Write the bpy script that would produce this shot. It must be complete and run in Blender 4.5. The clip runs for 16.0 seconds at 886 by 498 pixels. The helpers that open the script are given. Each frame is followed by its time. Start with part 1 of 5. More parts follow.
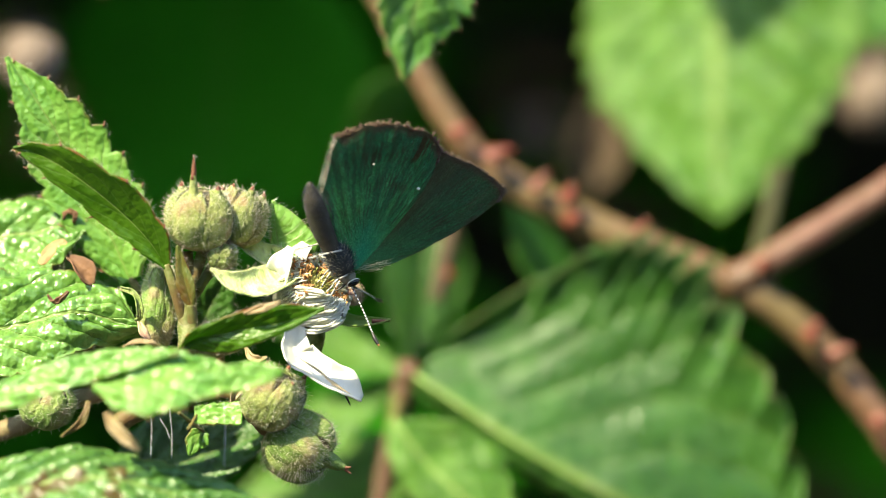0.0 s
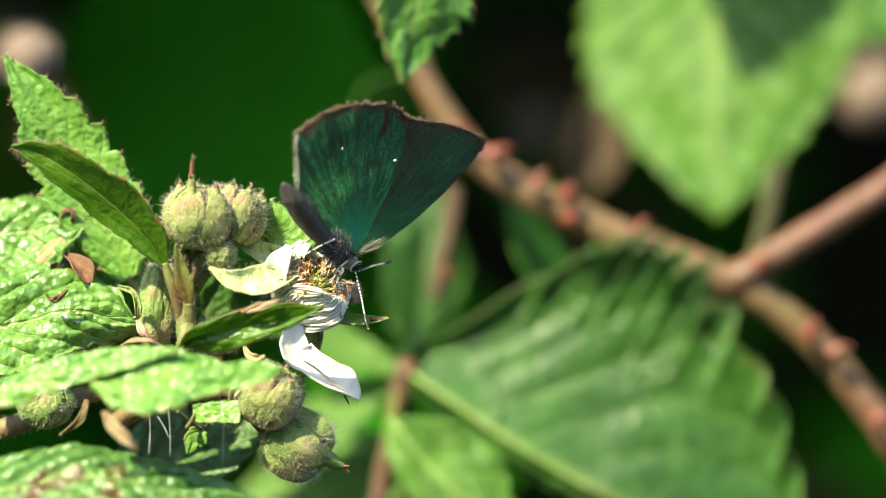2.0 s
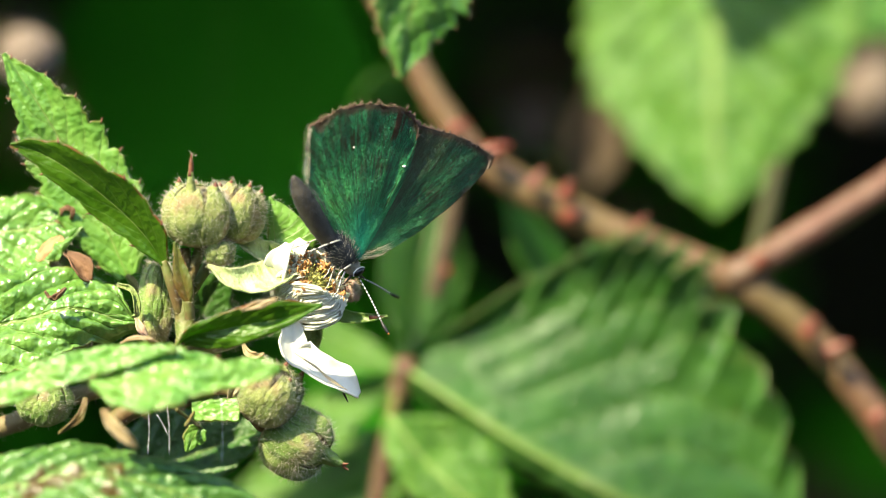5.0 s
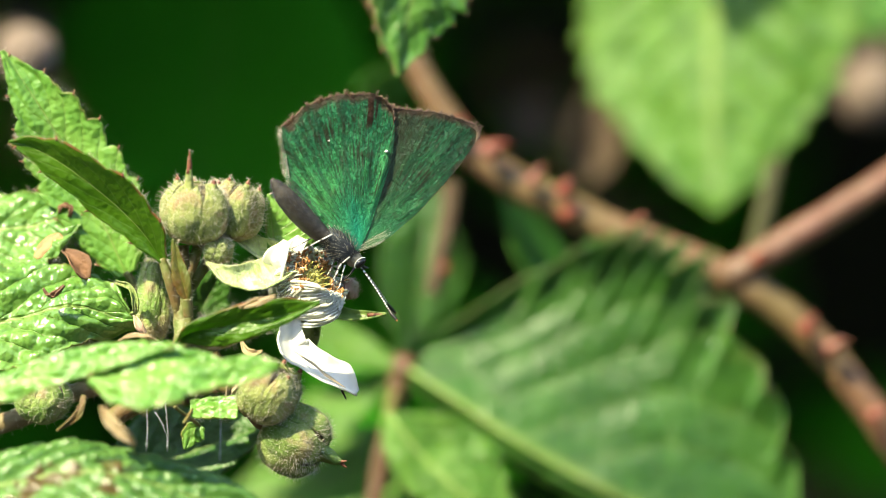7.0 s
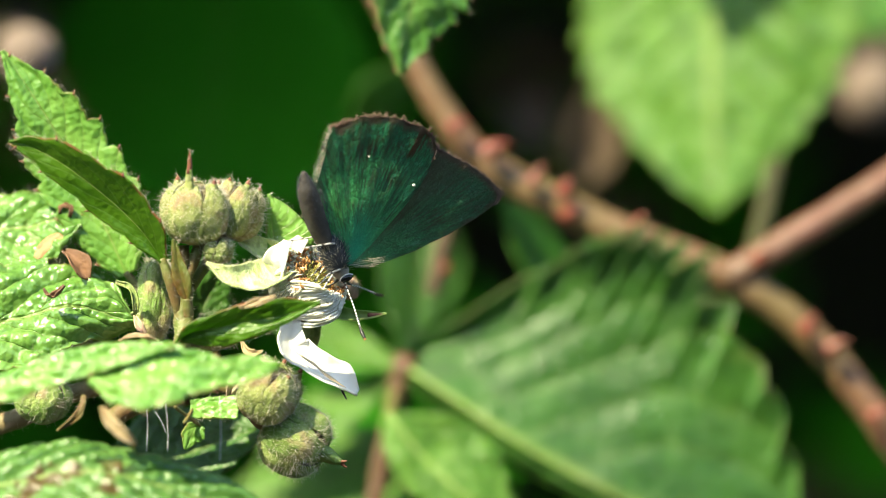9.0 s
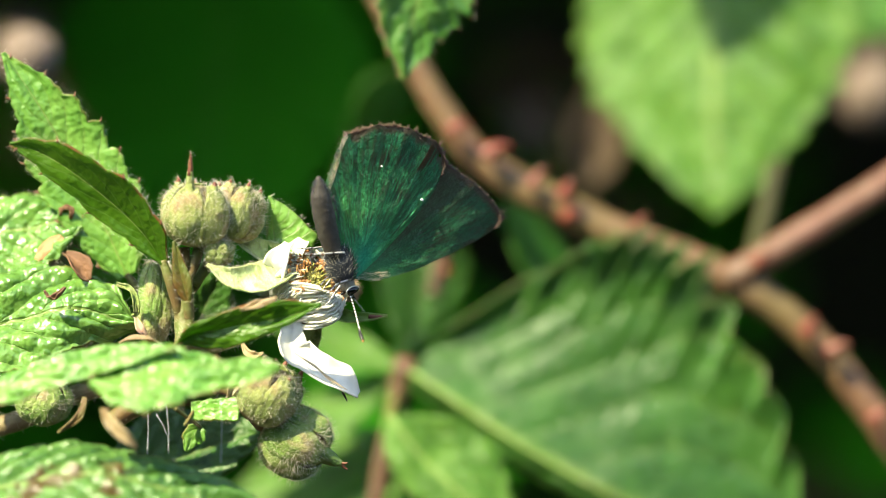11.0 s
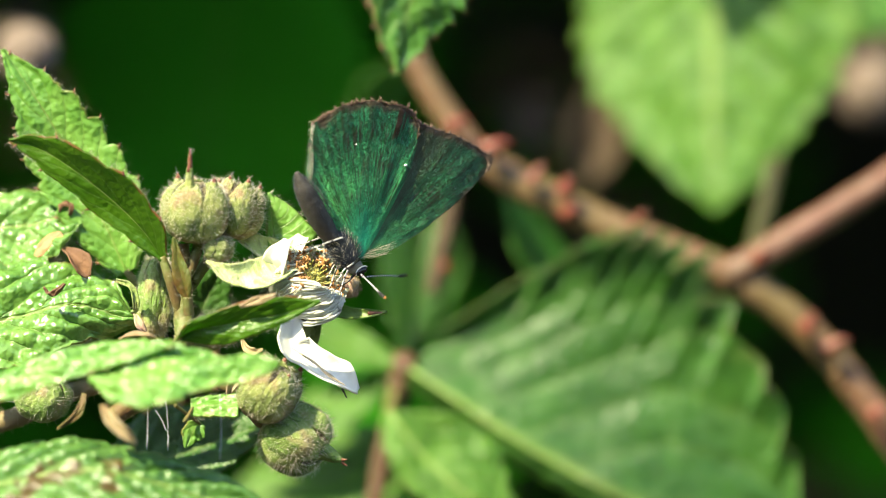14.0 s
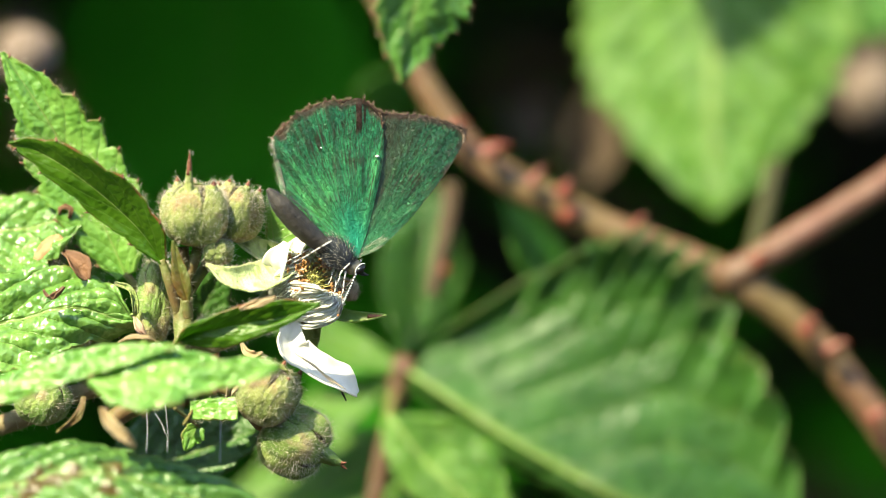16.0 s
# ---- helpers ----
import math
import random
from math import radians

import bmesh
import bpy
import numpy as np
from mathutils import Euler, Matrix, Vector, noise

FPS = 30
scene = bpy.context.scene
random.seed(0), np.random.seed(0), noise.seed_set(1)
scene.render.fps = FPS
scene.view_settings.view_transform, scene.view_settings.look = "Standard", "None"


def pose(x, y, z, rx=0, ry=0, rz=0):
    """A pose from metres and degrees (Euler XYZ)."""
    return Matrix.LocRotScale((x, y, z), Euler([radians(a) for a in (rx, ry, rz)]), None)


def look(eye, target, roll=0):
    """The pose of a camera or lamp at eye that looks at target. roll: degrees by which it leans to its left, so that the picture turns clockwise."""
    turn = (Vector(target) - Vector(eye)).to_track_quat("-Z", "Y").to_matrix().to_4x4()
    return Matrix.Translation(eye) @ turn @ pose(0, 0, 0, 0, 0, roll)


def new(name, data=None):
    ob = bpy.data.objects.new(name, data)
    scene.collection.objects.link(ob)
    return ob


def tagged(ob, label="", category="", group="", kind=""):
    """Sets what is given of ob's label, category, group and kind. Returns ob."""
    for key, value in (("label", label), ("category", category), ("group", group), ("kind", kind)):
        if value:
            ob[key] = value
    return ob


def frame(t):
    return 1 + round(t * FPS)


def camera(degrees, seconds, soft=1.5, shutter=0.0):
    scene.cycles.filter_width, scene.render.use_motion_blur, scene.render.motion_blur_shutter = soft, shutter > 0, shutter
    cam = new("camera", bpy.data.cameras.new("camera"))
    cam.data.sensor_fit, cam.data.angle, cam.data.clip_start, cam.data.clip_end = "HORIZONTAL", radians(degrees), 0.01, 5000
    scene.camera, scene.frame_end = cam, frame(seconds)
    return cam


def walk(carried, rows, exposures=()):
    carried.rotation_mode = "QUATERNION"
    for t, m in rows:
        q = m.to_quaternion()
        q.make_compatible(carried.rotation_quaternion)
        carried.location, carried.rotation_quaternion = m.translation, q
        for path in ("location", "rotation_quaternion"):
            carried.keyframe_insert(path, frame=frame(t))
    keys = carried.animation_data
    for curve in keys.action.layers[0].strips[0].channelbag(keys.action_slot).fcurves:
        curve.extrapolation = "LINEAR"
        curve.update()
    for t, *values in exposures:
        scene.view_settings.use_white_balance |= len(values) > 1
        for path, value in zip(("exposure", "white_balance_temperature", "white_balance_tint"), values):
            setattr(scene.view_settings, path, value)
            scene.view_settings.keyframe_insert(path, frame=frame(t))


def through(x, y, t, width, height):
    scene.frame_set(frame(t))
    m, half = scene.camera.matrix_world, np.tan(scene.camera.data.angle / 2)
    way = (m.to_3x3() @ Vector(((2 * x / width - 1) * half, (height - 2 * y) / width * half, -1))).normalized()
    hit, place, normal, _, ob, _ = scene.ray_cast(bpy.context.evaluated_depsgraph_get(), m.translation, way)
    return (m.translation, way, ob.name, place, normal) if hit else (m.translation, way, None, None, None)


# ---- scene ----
# All shapes are given in millimetres; part() turns them into metres.
MM = 0.001


def V(x, y, z):
    return Vector((x, y, z))


# ---- camera ----
cam = camera(12, 16.0, soft=0.6)
cam.data.dof.use_dof = True
cam.data.dof.focus_distance = 0.362
cam.data.dof.aperture_fstop = 10.0
EYE = (0.0, -0.362, 0.6)


def aim(dx, dz):
    """The pose that looks at the flower, with the small sway of a held camera, in millimetres at the flower."""
    return look(EYE, (dx * MM, 0.0, 0.6 + dz * MM))


SWAY = [
    (0.0, -0.37, 0.52), (0.5, -0.17, 0.32), (1.0, -0.08, 0.18), (1.5, -0.08, 0.30), (2.0, -0.23, 0.40),
    (2.5, -0.28, 0.47), (3.0, -0.28, 0.57), (3.5, -0.25, 0.44), (4.0, -0.24, 0.38), (6.5, 0.0, 0.0),
    (7.0, 0.0, 0.0), (7.5, 0.0, -0.02), (8.0, 0.03, -0.03), (8.5, 0.02, -0.06), (9.0, -0.02, 0.0),
    (11.5, -0.13, 0.20), (12.0, -0.26, 0.23), (12.5, -0.29, 0.09), (13.0, -0.23, -0.08), (13.5, -0.13, -0.09),
    (14.0, -0.04, -0.14), (14.5, -0.08, 0.09), (15.0, -0.17, 0.22), (15.5, -0.23, 0.25), (16.0, 0.0, 0.12),
]
walk(cam, [(t, aim(dx, dz)) for t, dx, dz in SWAY])

# ---- sky, sun, exposure ----
SUN = Vector((-0.46, -0.52, 0.72)).normalized()
world = bpy.data.worlds.new("sky")
scene.world = world
world.use_nodes = True
nodes, links = world.node_tree.nodes, world.node_tree.links
sky = nodes.new("ShaderNodeTexSky")
sky.sky_type, sky.sun_disc = "NISHITA", False
sky.sun_elevation = math.asin(SUN.z)
sky.sun_rotation = math.atan2(SUN.x, SUN.y)
nodes["Background"].inputs["Strength"].default_value = 0.14
links.new(sky.outputs["Color"], nodes["Background"].inputs["Color"])
sun_data = bpy.data.lights.new("sun", "SUN")
sun_data.energy, sun_data.angle, sun_data.color = 4.8, radians(0.5), (1.0, 0.90, 0.58)
sun = new("sun", sun_data)
sun.matrix_world = look(SUN, (0, 0, 0))
scene.view_settings.exposure = 1.53


# ---- material helpers ----
class Mat:
    """A node material with short hands for the nodes that the materials below share."""

    def __init__(self, name):
        self.m = bpy.data.materials.new(name)
        self.m.use_nodes = True
        self.n, self.l = self.m.node_tree.nodes, self.m.node_tree.links
        self.b = self.n["Principled BSDF"]
        self.out = self.n["Material Output"]
        self.tc = self.n.new("ShaderNodeTexCoord")

    def put(self, socket, value):
        if isinstance(value, bpy.types.NodeSocket):
            self.l.new(value, socket)
        elif isinstance(value, (tuple, list)) and len(value) == 3 and socket.type == "RGBA":
            socket.default_value = (*value, 1)
        else:
            socket.default_value = value

    def set(self, **kw):
        for key, value in kw.items():
            self.put(self.b.inputs[key.replace("_", " ")], value)

    def math(self, op, a, b=0.0, c=0.0):
        nd = self.n.new("ShaderNodeMath")
        nd.operation = op
        for i, q in enumerate((a, b, c)):
            self.put(nd.inputs[i], q)
        return nd.outputs[0]

    def noise(self, scale, detail=4.0, vec=None, rough=0.55):
        nd = self.n.new("ShaderNodeTexNoise")
        self.put(nd.inputs["Vector"], vec or self.tc.outputs["Object"])
        nd.inputs["Scale"].default_value, nd.inputs["Detail"].default_value = scale, detail
        nd.inputs["Roughness"].default_value = rough
        return nd.outputs["Fac"]

    def voro(self, scale, vec=None, feature="F1"):
        nd = self.n.new("ShaderNodeTexVoronoi")
        nd.feature = feature
        self.put(nd.inputs["Vector"], vec or self.tc.outputs["Object"])
        nd.inputs["Scale"].default_value = scale
        return nd.outputs["Distance"]

    def ramp(self, fac, lo, hi):
        nd = self.n.new("ShaderNodeMapRange")
        nd.interpolation_type = "SMOOTHSTEP"
        self.put(nd.inputs[0], fac)
        nd.inputs[1].default_value, nd.inputs[2].default_value = lo, hi
        return nd.outputs[0]

    def mix(self, fac, a, b):
        nd = self.n.new("ShaderNodeMix")
        nd.data_type = "RGBA"
        self.put(nd.inputs["Factor"], fac)
        self.put(nd.inputs[6], a)
        self.put(nd.inputs[7], b)
        return nd.outputs[2]

    def xyz(self, vec):
        nd = self.n.new("ShaderNodeSeparateXYZ")
        self.l.new(vec, nd.inputs[0])
        return nd.outputs

    def vec(self, x, y, z):
        nd = self.n.new("ShaderNodeCombineXYZ")
        for i, q in enumerate((x, y, z)):
            self.put(nd.inputs[i], q)
        return nd.outputs[0]

    def bump(self, height, strength, distance):
        nd = self.n.new("ShaderNodeBump")
        nd.inputs["Strength"].default_value, nd.inputs["Distance"].default_value = strength, distance
        self.l.new(height, nd.inputs["Height"])
        self.l.new(nd.outputs[0], self.b.inputs["Normal"])
        return nd.outputs[0]

    def random(self):
        return self.n.new("ShaderNodeObjectInfo").outputs["Random"]

    def translucent(self, color, share, normal=None):
        t = self.n.new("ShaderNodeBsdfTranslucent")
        self.put(t.inputs["Color"], color)
        if normal:
            self.l.new(normal, t.inputs["Normal"])
        mx = self.n.new("ShaderNodeMixShader")
        self.put(mx.inputs[0], share)
        self.l.new(self.b.outputs[0], mx.inputs[1])
        self.l.new(t.outputs[0], mx.inputs[2])
        self.l.new(mx.outputs[0], self.out.inputs["Surface"])


def leaf_material(name, deep, fresh, gloss=0.35, veins=9.0, through=0.3, blotch=0.0, relief=0.5, margin=0.5, glow=(0.30, 0.62, 0.05), cellular=0.4, ribline=0.8, slant=2.2, pale=0.45, cell=2300.0, shine=0.5):
    """A bramble leaf: its map runs from stalk to tip (u) and from edge to edge (v, -1 to 1)."""
    m = Mat(name)
    uv = m.n.new("ShaderNodeUVMap").outputs[0]
    u, v, _ = m.xyz(uv)
    side = m.math("ABSOLUTE", v)
    wob = m.math("MULTIPLY", m.math("SUBTRACT", m.noise(350, 2), 0.5), 0.5)
    phase = m.math("ADD", m.math("SUBTRACT", m.math("MULTIPLY", u, veins), m.math("MULTIPLY", side, slant)), wob)
    saw = m.math("ABSOLUTE", m.math("SUBTRACT", m.math("FRACT", phase), 0.5))
    vein = m.ramp(saw, 0.44, 0.5)
    rib = m.ramp(m.math("SUBTRACT", 0.05, side), 0.0, 0.035)
    net = m.ramp(m.voro(cell, feature="SMOOTH_F1"), 0.0, 0.75)
    big = m.ramp(m.noise(260, 4), 0.36, 0.66)
    fine = m.noise(2200, 3)
    col = m.mix(big, deep, fresh)
    col = m.mix(m.math("MULTIPLY", net, 0.3), col, tuple(min(1, c * 1.5 + 0.01) for c in fresh))
    col = m.mix(m.math("MULTIPLY", fine, 0.45), col, tuple(c * 0.55 for c in deep))
    lines = m.math("MAXIMUM", m.math("MULTIPLY", vein, pale), m.math("MULTIPLY", rib, ribline))
    col = m.mix(lines, col, (0.26, 0.36, 0.10))
    edge = m.math("MULTIPLY", m.ramp(side, 0.955, 1.0), m.ramp(m.noise(500, 2), 0.40, 0.6))
    col = m.mix(m.math("MULTIPLY", edge, margin), col, (0.22, 0.06, 0.03))
    if blotch:
        spots = m.ramp(m.noise(260, 4, rough=0.6), 0.70 - blotch * 0.16, 0.76 - blotch * 0.16)
        col = m.mix(m.math("MULTIPLY", spots, 0.85), col, (0.10, 0.035, 0.02))
    pucker = m.noise(380, 3)
    height = m.math("SUBTRACT", m.math("ADD", m.math("MULTIPLY", fine, 0.25), m.math("MULTIPLY", pucker, 1.6)), m.math("MULTIPLY", net, cellular))
    height = m.math("SUBTRACT", height, m.math("MULTIPLY", lines, 0.6))
    nrm = m.bump(height, relief, 0.0006)
    rough = m.math("ADD", gloss - 0.08, m.math("MULTIPLY", m.noise(900, 3), 0.22))
    m.set(Base_Color=col, Roughness=rough, Specular_IOR_Level=shine)
    m.translucent(m.mix(0.5, col, glow), through, nrm)
    return m.m


def plain_material(name, a, b, scale=400.0, rough=0.6, relief=0.3, fine=2500.0, through=0.0, glow=(0.5, 0.5, 0.3), metallic=0.0, per_island=0.0, grain=0.5):
    """Two colours in patches with a fine grain."""
    m = Mat(name)
    col = m.mix(m.ramp(m.noise(scale, 4), 0.3, 0.7), a, b)
    col = m.mix(m.math("MULTIPLY", m.noise(fine, 3), grain), col, tuple(c * 0.55 for c in a))
    if per_island:
        rnd = m.n.new("ShaderNodeNewGeometry").outputs["Random Per Island"]
        col = m.mix(m.math("MULTIPLY", rnd, per_island), col, tuple(c * 0.4 for c in a))
    nrm = m.bump(m.noise(fine, 4), relief, 0.0003)
    m.set(Base_Color=col, Roughness=rough, Metallic=metallic)
    if through:
        m.translucent(glow, through, nrm)
    return m.m


def sepal_material(name, deep, fresh, flush):
    """A felted sepal: green with paler streaks along it, flushed with brown and pink in places, dusty with fine down."""
    m = Mat(name)
    x, y, z = m.xyz(m.tc.outputs["Object"])
    streaks = m.noise(1.0, 4, m.vec(m.math("MULTIPLY", x, 1500.0), m.math("MULTIPLY", y, 1500.0), m.math("MULTIPLY", z, 320.0)))
    col = m.mix(m.ramp(m.noise(330, 3), 0.34, 0.64), deep, fresh)
    col = m.mix(m.math("MULTIPLY", m.ramp(streaks, 0.48, 0.66), 0.8), col, tuple(c * 0.5 for c in deep))
    col = m.mix(m.math("MULTIPLY", m.ramp(m.noise(420, 4), 0.52, 0.68), 0.75), col, flush)
    felt = m.noise(3600, 3)
    col = m.mix(m.math("MULTIPLY", m.ramp(felt, 0.5, 0.72), 0.3), col, (0.60, 0.58, 0.42))
    nrm = m.bump(m.math("ADD", felt, m.math("MULTIPLY", streaks, 1.5)), 0.6, 0.0003)
    m.set(Base_Color=col, Roughness=0.8)
    m.translucent(m.mix(0.5, col, (0.4, 0.5, 0.15)), 0.15, nrm)
    return m.m


def stem_material():
    """Bramble cane: pinkish brown, greener beneath, with long ribs and pale flecks."""
    m = Mat("cane bark")
    col = m.mix(m.ramp(m.noise(90, 4), 0.32, 0.68), (0.155, 0.078, 0.045), (0.13, 0.092, 0.034))
    col = m.mix(m.ramp(m.noise(900, 4), 0.55, 0.75), col, (0.21, 0.14, 0.085))
    m.bump(m.noise(700, 4), 0.4, 0.0004)
    m.set(Base_Color=col, Roughness=0.5)
    return m.m


def wing_material(name, brown_band, worn=()):
    """Green scales with dark scale streaks that fan out from the wing's root; browner where the wings overlap."""
    m = Mat(name)
    x, y, z = m.xyz(m.tc.outputs["Object"])
    ang = m.math("ARCTAN2", z, x)
    rad = m.math("SQRT", m.math("ADD", m.math("MULTIPLY", x, x), m.math("MULTIPLY", z, z)))
    fan = m.vec(m.math("MULTIPLY", ang, 44.0), m.math("MULTIPLY", rad, 420.0), 0.0)
    streak = m.ramp(m.noise(1.0, 3, fan, 0.6), 0.50, 0.60)
    fine_fan = m.vec(m.math("MULTIPLY", ang, 120.0), m.math("MULTIPLY", rad, 1500.0), 4.0)
    thread = m.ramp(m.noise(1.0, 2, fine_fan, 0.6), 0.50, 0.60)
    scales = m.voro(11000)
    mott = m.ramp(m.noise(700, 3), 0.35, 0.7)
    cells = m.n.new("ShaderNodeTexVoronoi")
    cells.inputs["Scale"].default_value = 9500
    m.l.new(m.tc.outputs["Object"], cells.inputs["Vector"])
    flake = m.math("POWER", m.xyz(cells.outputs["Color"])[0], 1.6)
    col = m.mix(mott, (0.045, 0.46, 0.14), (0.11, 0.62, 0.17))
    col = m.mix(flake, m.mix(0.22, col, (0.012, 0.12, 0.06)), m.mix(0.3, col, (0.20, 0.85, 0.36)))
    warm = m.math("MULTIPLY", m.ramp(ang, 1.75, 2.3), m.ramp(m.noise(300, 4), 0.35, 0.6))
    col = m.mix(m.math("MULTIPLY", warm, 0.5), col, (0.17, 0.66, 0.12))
    near = m.math("SUBTRACT", 1.0, m.ramp(m.math("ADD", rad, m.math("MULTIPLY", m.math("ABSOLUTE", m.math("SUBTRACT", ang, 1.75)), 0.006)), 0.002, 0.0085))
    col = m.mix(m.math("MULTIPLY", near, 0.75), col, (0.014, 0.44, 0.27))
    outer = m.ramp(m.math("ADD", rad, m.math("MULTIPLY", m.math("SUBTRACT", m.noise(1.0, 3, fan), 0.5), 0.006)), 0.0055, 0.0125)
    col = m.mix(m.math("MULTIPLY", outer, 0.72), col, (0.015, 0.15, 0.075))
    # Broad dark fans put the shading between lit wing ridges into the colour.
    ridge_shade = m.ramp(m.noise(1.0, 2, m.vec(m.math("MULTIPLY", ang, 17.0), m.math("MULTIPLY", rad, 110.0), 9.0), 0.5), 0.42, 0.60)
    col = m.mix(m.math("MULTIPLY", m.math("MULTIPLY", ridge_shade, m.ramp(rad, 0.003, 0.007)), 0.72), col, (0.022, 0.11, 0.05))
    col = m.mix(m.math("MULTIPLY", m.ramp(scales, 0.25, 0.6), 0.4), col, (0.01, 0.09, 0.06))
    if brown_band:
        lo, hi = brown_band
        # Whole forewing darkened in colour, for a wing turned further from the sun.
        col = m.mix(0.58, col, (0.022, 0.085, 0.038))
        band = m.math("MULTIPLY", m.ramp(ang, lo, lo + 0.3), m.ramp(m.math("SUBTRACT", hi + 0.2, ang), 0.0, 0.15))
        col = m.mix(m.math("MULTIPLY", band, 0.6), col, (0.075, 0.062, 0.045))
    vphase = m.math("ABSOLUTE", m.math("SUBTRACT", m.math("FRACT", m.math("MULTIPLY", ang, 4.6)), 0.5))
    vein = m.math("MULTIPLY", m.ramp(vphase, 0.47, 0.5), m.ramp(rad, 0.004, 0.008))
    patchy = m.ramp(m.noise(420, 3), 0.30, 0.62)
    dark = m.math("MAXIMUM", m.math("MULTIPLY", m.math("MULTIPLY", streak, patchy), 0.9), m.math("MAXIMUM", m.math("MULTIPLY", thread, 0.72), m.math("MULTIPLY", vein, 0.5)))
    dark = m.math("MULTIPLY", dark, m.ramp(rad, 0.0012, 0.005))
    col = m.mix(dark, col, (0.040, 0.030, 0.020))
    if worn:
        for lo, hi, r0, r1 in worn:
            mid, half = (lo + hi) / 2, (hi - lo) / 2
            slit = m.ramp(m.math("SUBTRACT", half, m.math("ABSOLUTE", m.math("SUBTRACT", ang, mid))), 0.0, 0.006)
            span = m.ramp(m.math("ADD", rad, m.math("MULTIPLY", m.math("SUBTRACT", m.noise(1.0, 3, fan), 0.5), 0.0012)), r0, r1)
            col = m.mix(m.math("MULTIPLY", slit, span), col, (0.05, 0.022, 0.012))
    rim_u, rim_v, _ = m.xyz(m.n.new("ShaderNodeUVMap").outputs[0])
    rim_v = m.math("ADD", rim_v, m.math("MULTIPLY", m.math("SUBTRACT", m.noise(1800, 3), 0.5), 0.05))
    edge = m.math("MULTIPLY", m.ramp(rim_v, 0.945, 0.985), m.math("MULTIPLY", m.ramp(rim_u, 0.2 if brown_band else 0.34, 0.24 if brown_band else 0.38), m.ramp(m.math("SUBTRACT", 1.0, rim_u), -0.06 if brown_band else 0.24, -0.02 if brown_band else 0.28)))
    col = m.mix(m.math("MULTIPLY", edge, 0.9), col, (0.085, 0.055, 0.04))
    m.bump(m.math("ADD", m.math("MULTIPLY", scales, 0.6), m.math("MULTIPLY", m.noise(1.0, 3, fan), 0.9)), 0.4, 0.0001)
    tilt = m.n.new("ShaderNodeVectorMath")
    tilt.operation = "SUBTRACT"
    m.l.new(cells.outputs["Color"], tilt.inputs[0])
    tilt.inputs[1].default_value = (0.5, 0.5, 0.5)
    lean = m.n.new("ShaderNodeVectorMath")
    lean.operation = "MULTIPLY_ADD"
    m.l.new(tilt.outputs[0], lean.inputs[0])
    lean.inputs[1].default_value = (0.55, 0.55, 0.55)
    m.l.new(m.n.new("ShaderNodeNewGeometry").outputs["Normal"], lean.inputs[2])
    level = m.n.new("ShaderNodeVectorMath")
    level.operation = "NORMALIZE"
    m.l.new(lean.outputs[0], level.inputs[0])
    m.l.new(level.outputs[0], m.n["Bump"].inputs["Normal"])
    m.set(Base_Color=col, Roughness=0.45, Metallic=0.12 if brown_band else 0.2)
    m.translucent((0.42, 0.38, 0.18) if brown_band else (0.22, 0.42, 0.20), 0.16)
    return m.m


# ---- materials ----
LEAF_FRESH = leaf_material("young leaf", (0.115, 0.30, 0.035), (0.24, 0.46, 0.085), 0.34, 9, 0.36, relief=0.42, cellular=0.30, cell=2000.0, shine=0.7)
# A young leaf green made darker to stand for the fold's shaded side.
LEAF_FOLD = leaf_material("folded leaf in shade tone", (0.045, 0.135, 0.004), (0.085, 0.20, 0.008), 0.34, 6, 0.42, margin=1.0, relief=0.4, cellular=0.14, cell=2600.0, pale=0.25)
LEAF_GLOSS = leaf_material("glossy leaf", (0.085, 0.21, 0.03), (0.20, 0.38, 0.08), 0.17, 5, 0.3, relief=0.55, cellular=0.22, slant=2.6, shine=0.8)
LEAF_FRONT = leaf_material("rough young leaf", (0.085, 0.25, 0.03), (0.22, 0.45, 0.08), 0.24, 7, 0.34, relief=0.75, margin=0.8, cellular=0.22, cell=1500.0, shine=0.7)
LEAF_SPOT = leaf_material("spotted leaf", (0.045, 0.14, 0.022), (0.155, 0.31, 0.07), 0.28, 8, 0.3, blotch=0.8, relief=0.7, cellular=0.2, cell=1300.0, shine=0.6)
LEAF_SPRAY = leaf_material("green spray leaf", (0.06, 0.19, 0.025), (0.13, 0.30, 0.055), 0.32, 8, 0.3, relief=0.45, cellular=0.25, cell=2000.0)
LEAF_RED = leaf_material("reddish bract", (0.14, 0.05, 0.015), (0.11, 0.17, 0.03), 0.4, 6, 0.35, margin=1.0, relief=0.2, pale=0.1)
# Dim and sunlit tones of one broad leaf: shade and sun set by colour.
LEAF_DIM = leaf_material("broad leaf in shade tone", (0.016, 0.070, 0.005), (0.050, 0.150, 0.018), 0.36, 6, 0.2, margin=0.2, relief=0.5, ribline=0.4, slant=3.6, pale=0.2)
LEAF_LIT = leaf_material("broad leaf in sunlit tone", (0.05, 0.16, 0.010), (0.125, 0.285, 0.03), 0.42, 8, 0.42, margin=0.15, slant=2.6, pale=0.7, ribline=1.0)
# Hedge leaf greens, lowered in colour and shine to deepen the hedge's shade.
LEAF_DARK = leaf_material("leaf darkened for shade", (0.0224, 0.11, 0.008), (0.0392, 0.16, 0.012), 0.5, 8, 0.3, margin=0.1, shine=0.3)
LEAF_SHADE = leaf_material("broad leaf darkened for shade", (0.022, 0.19, 0.003), (0.030, 0.235, 0.004), 0.75, 8, 0.3, margin=0.1, shine=0.12, ribline=0.1, pale=0.1)
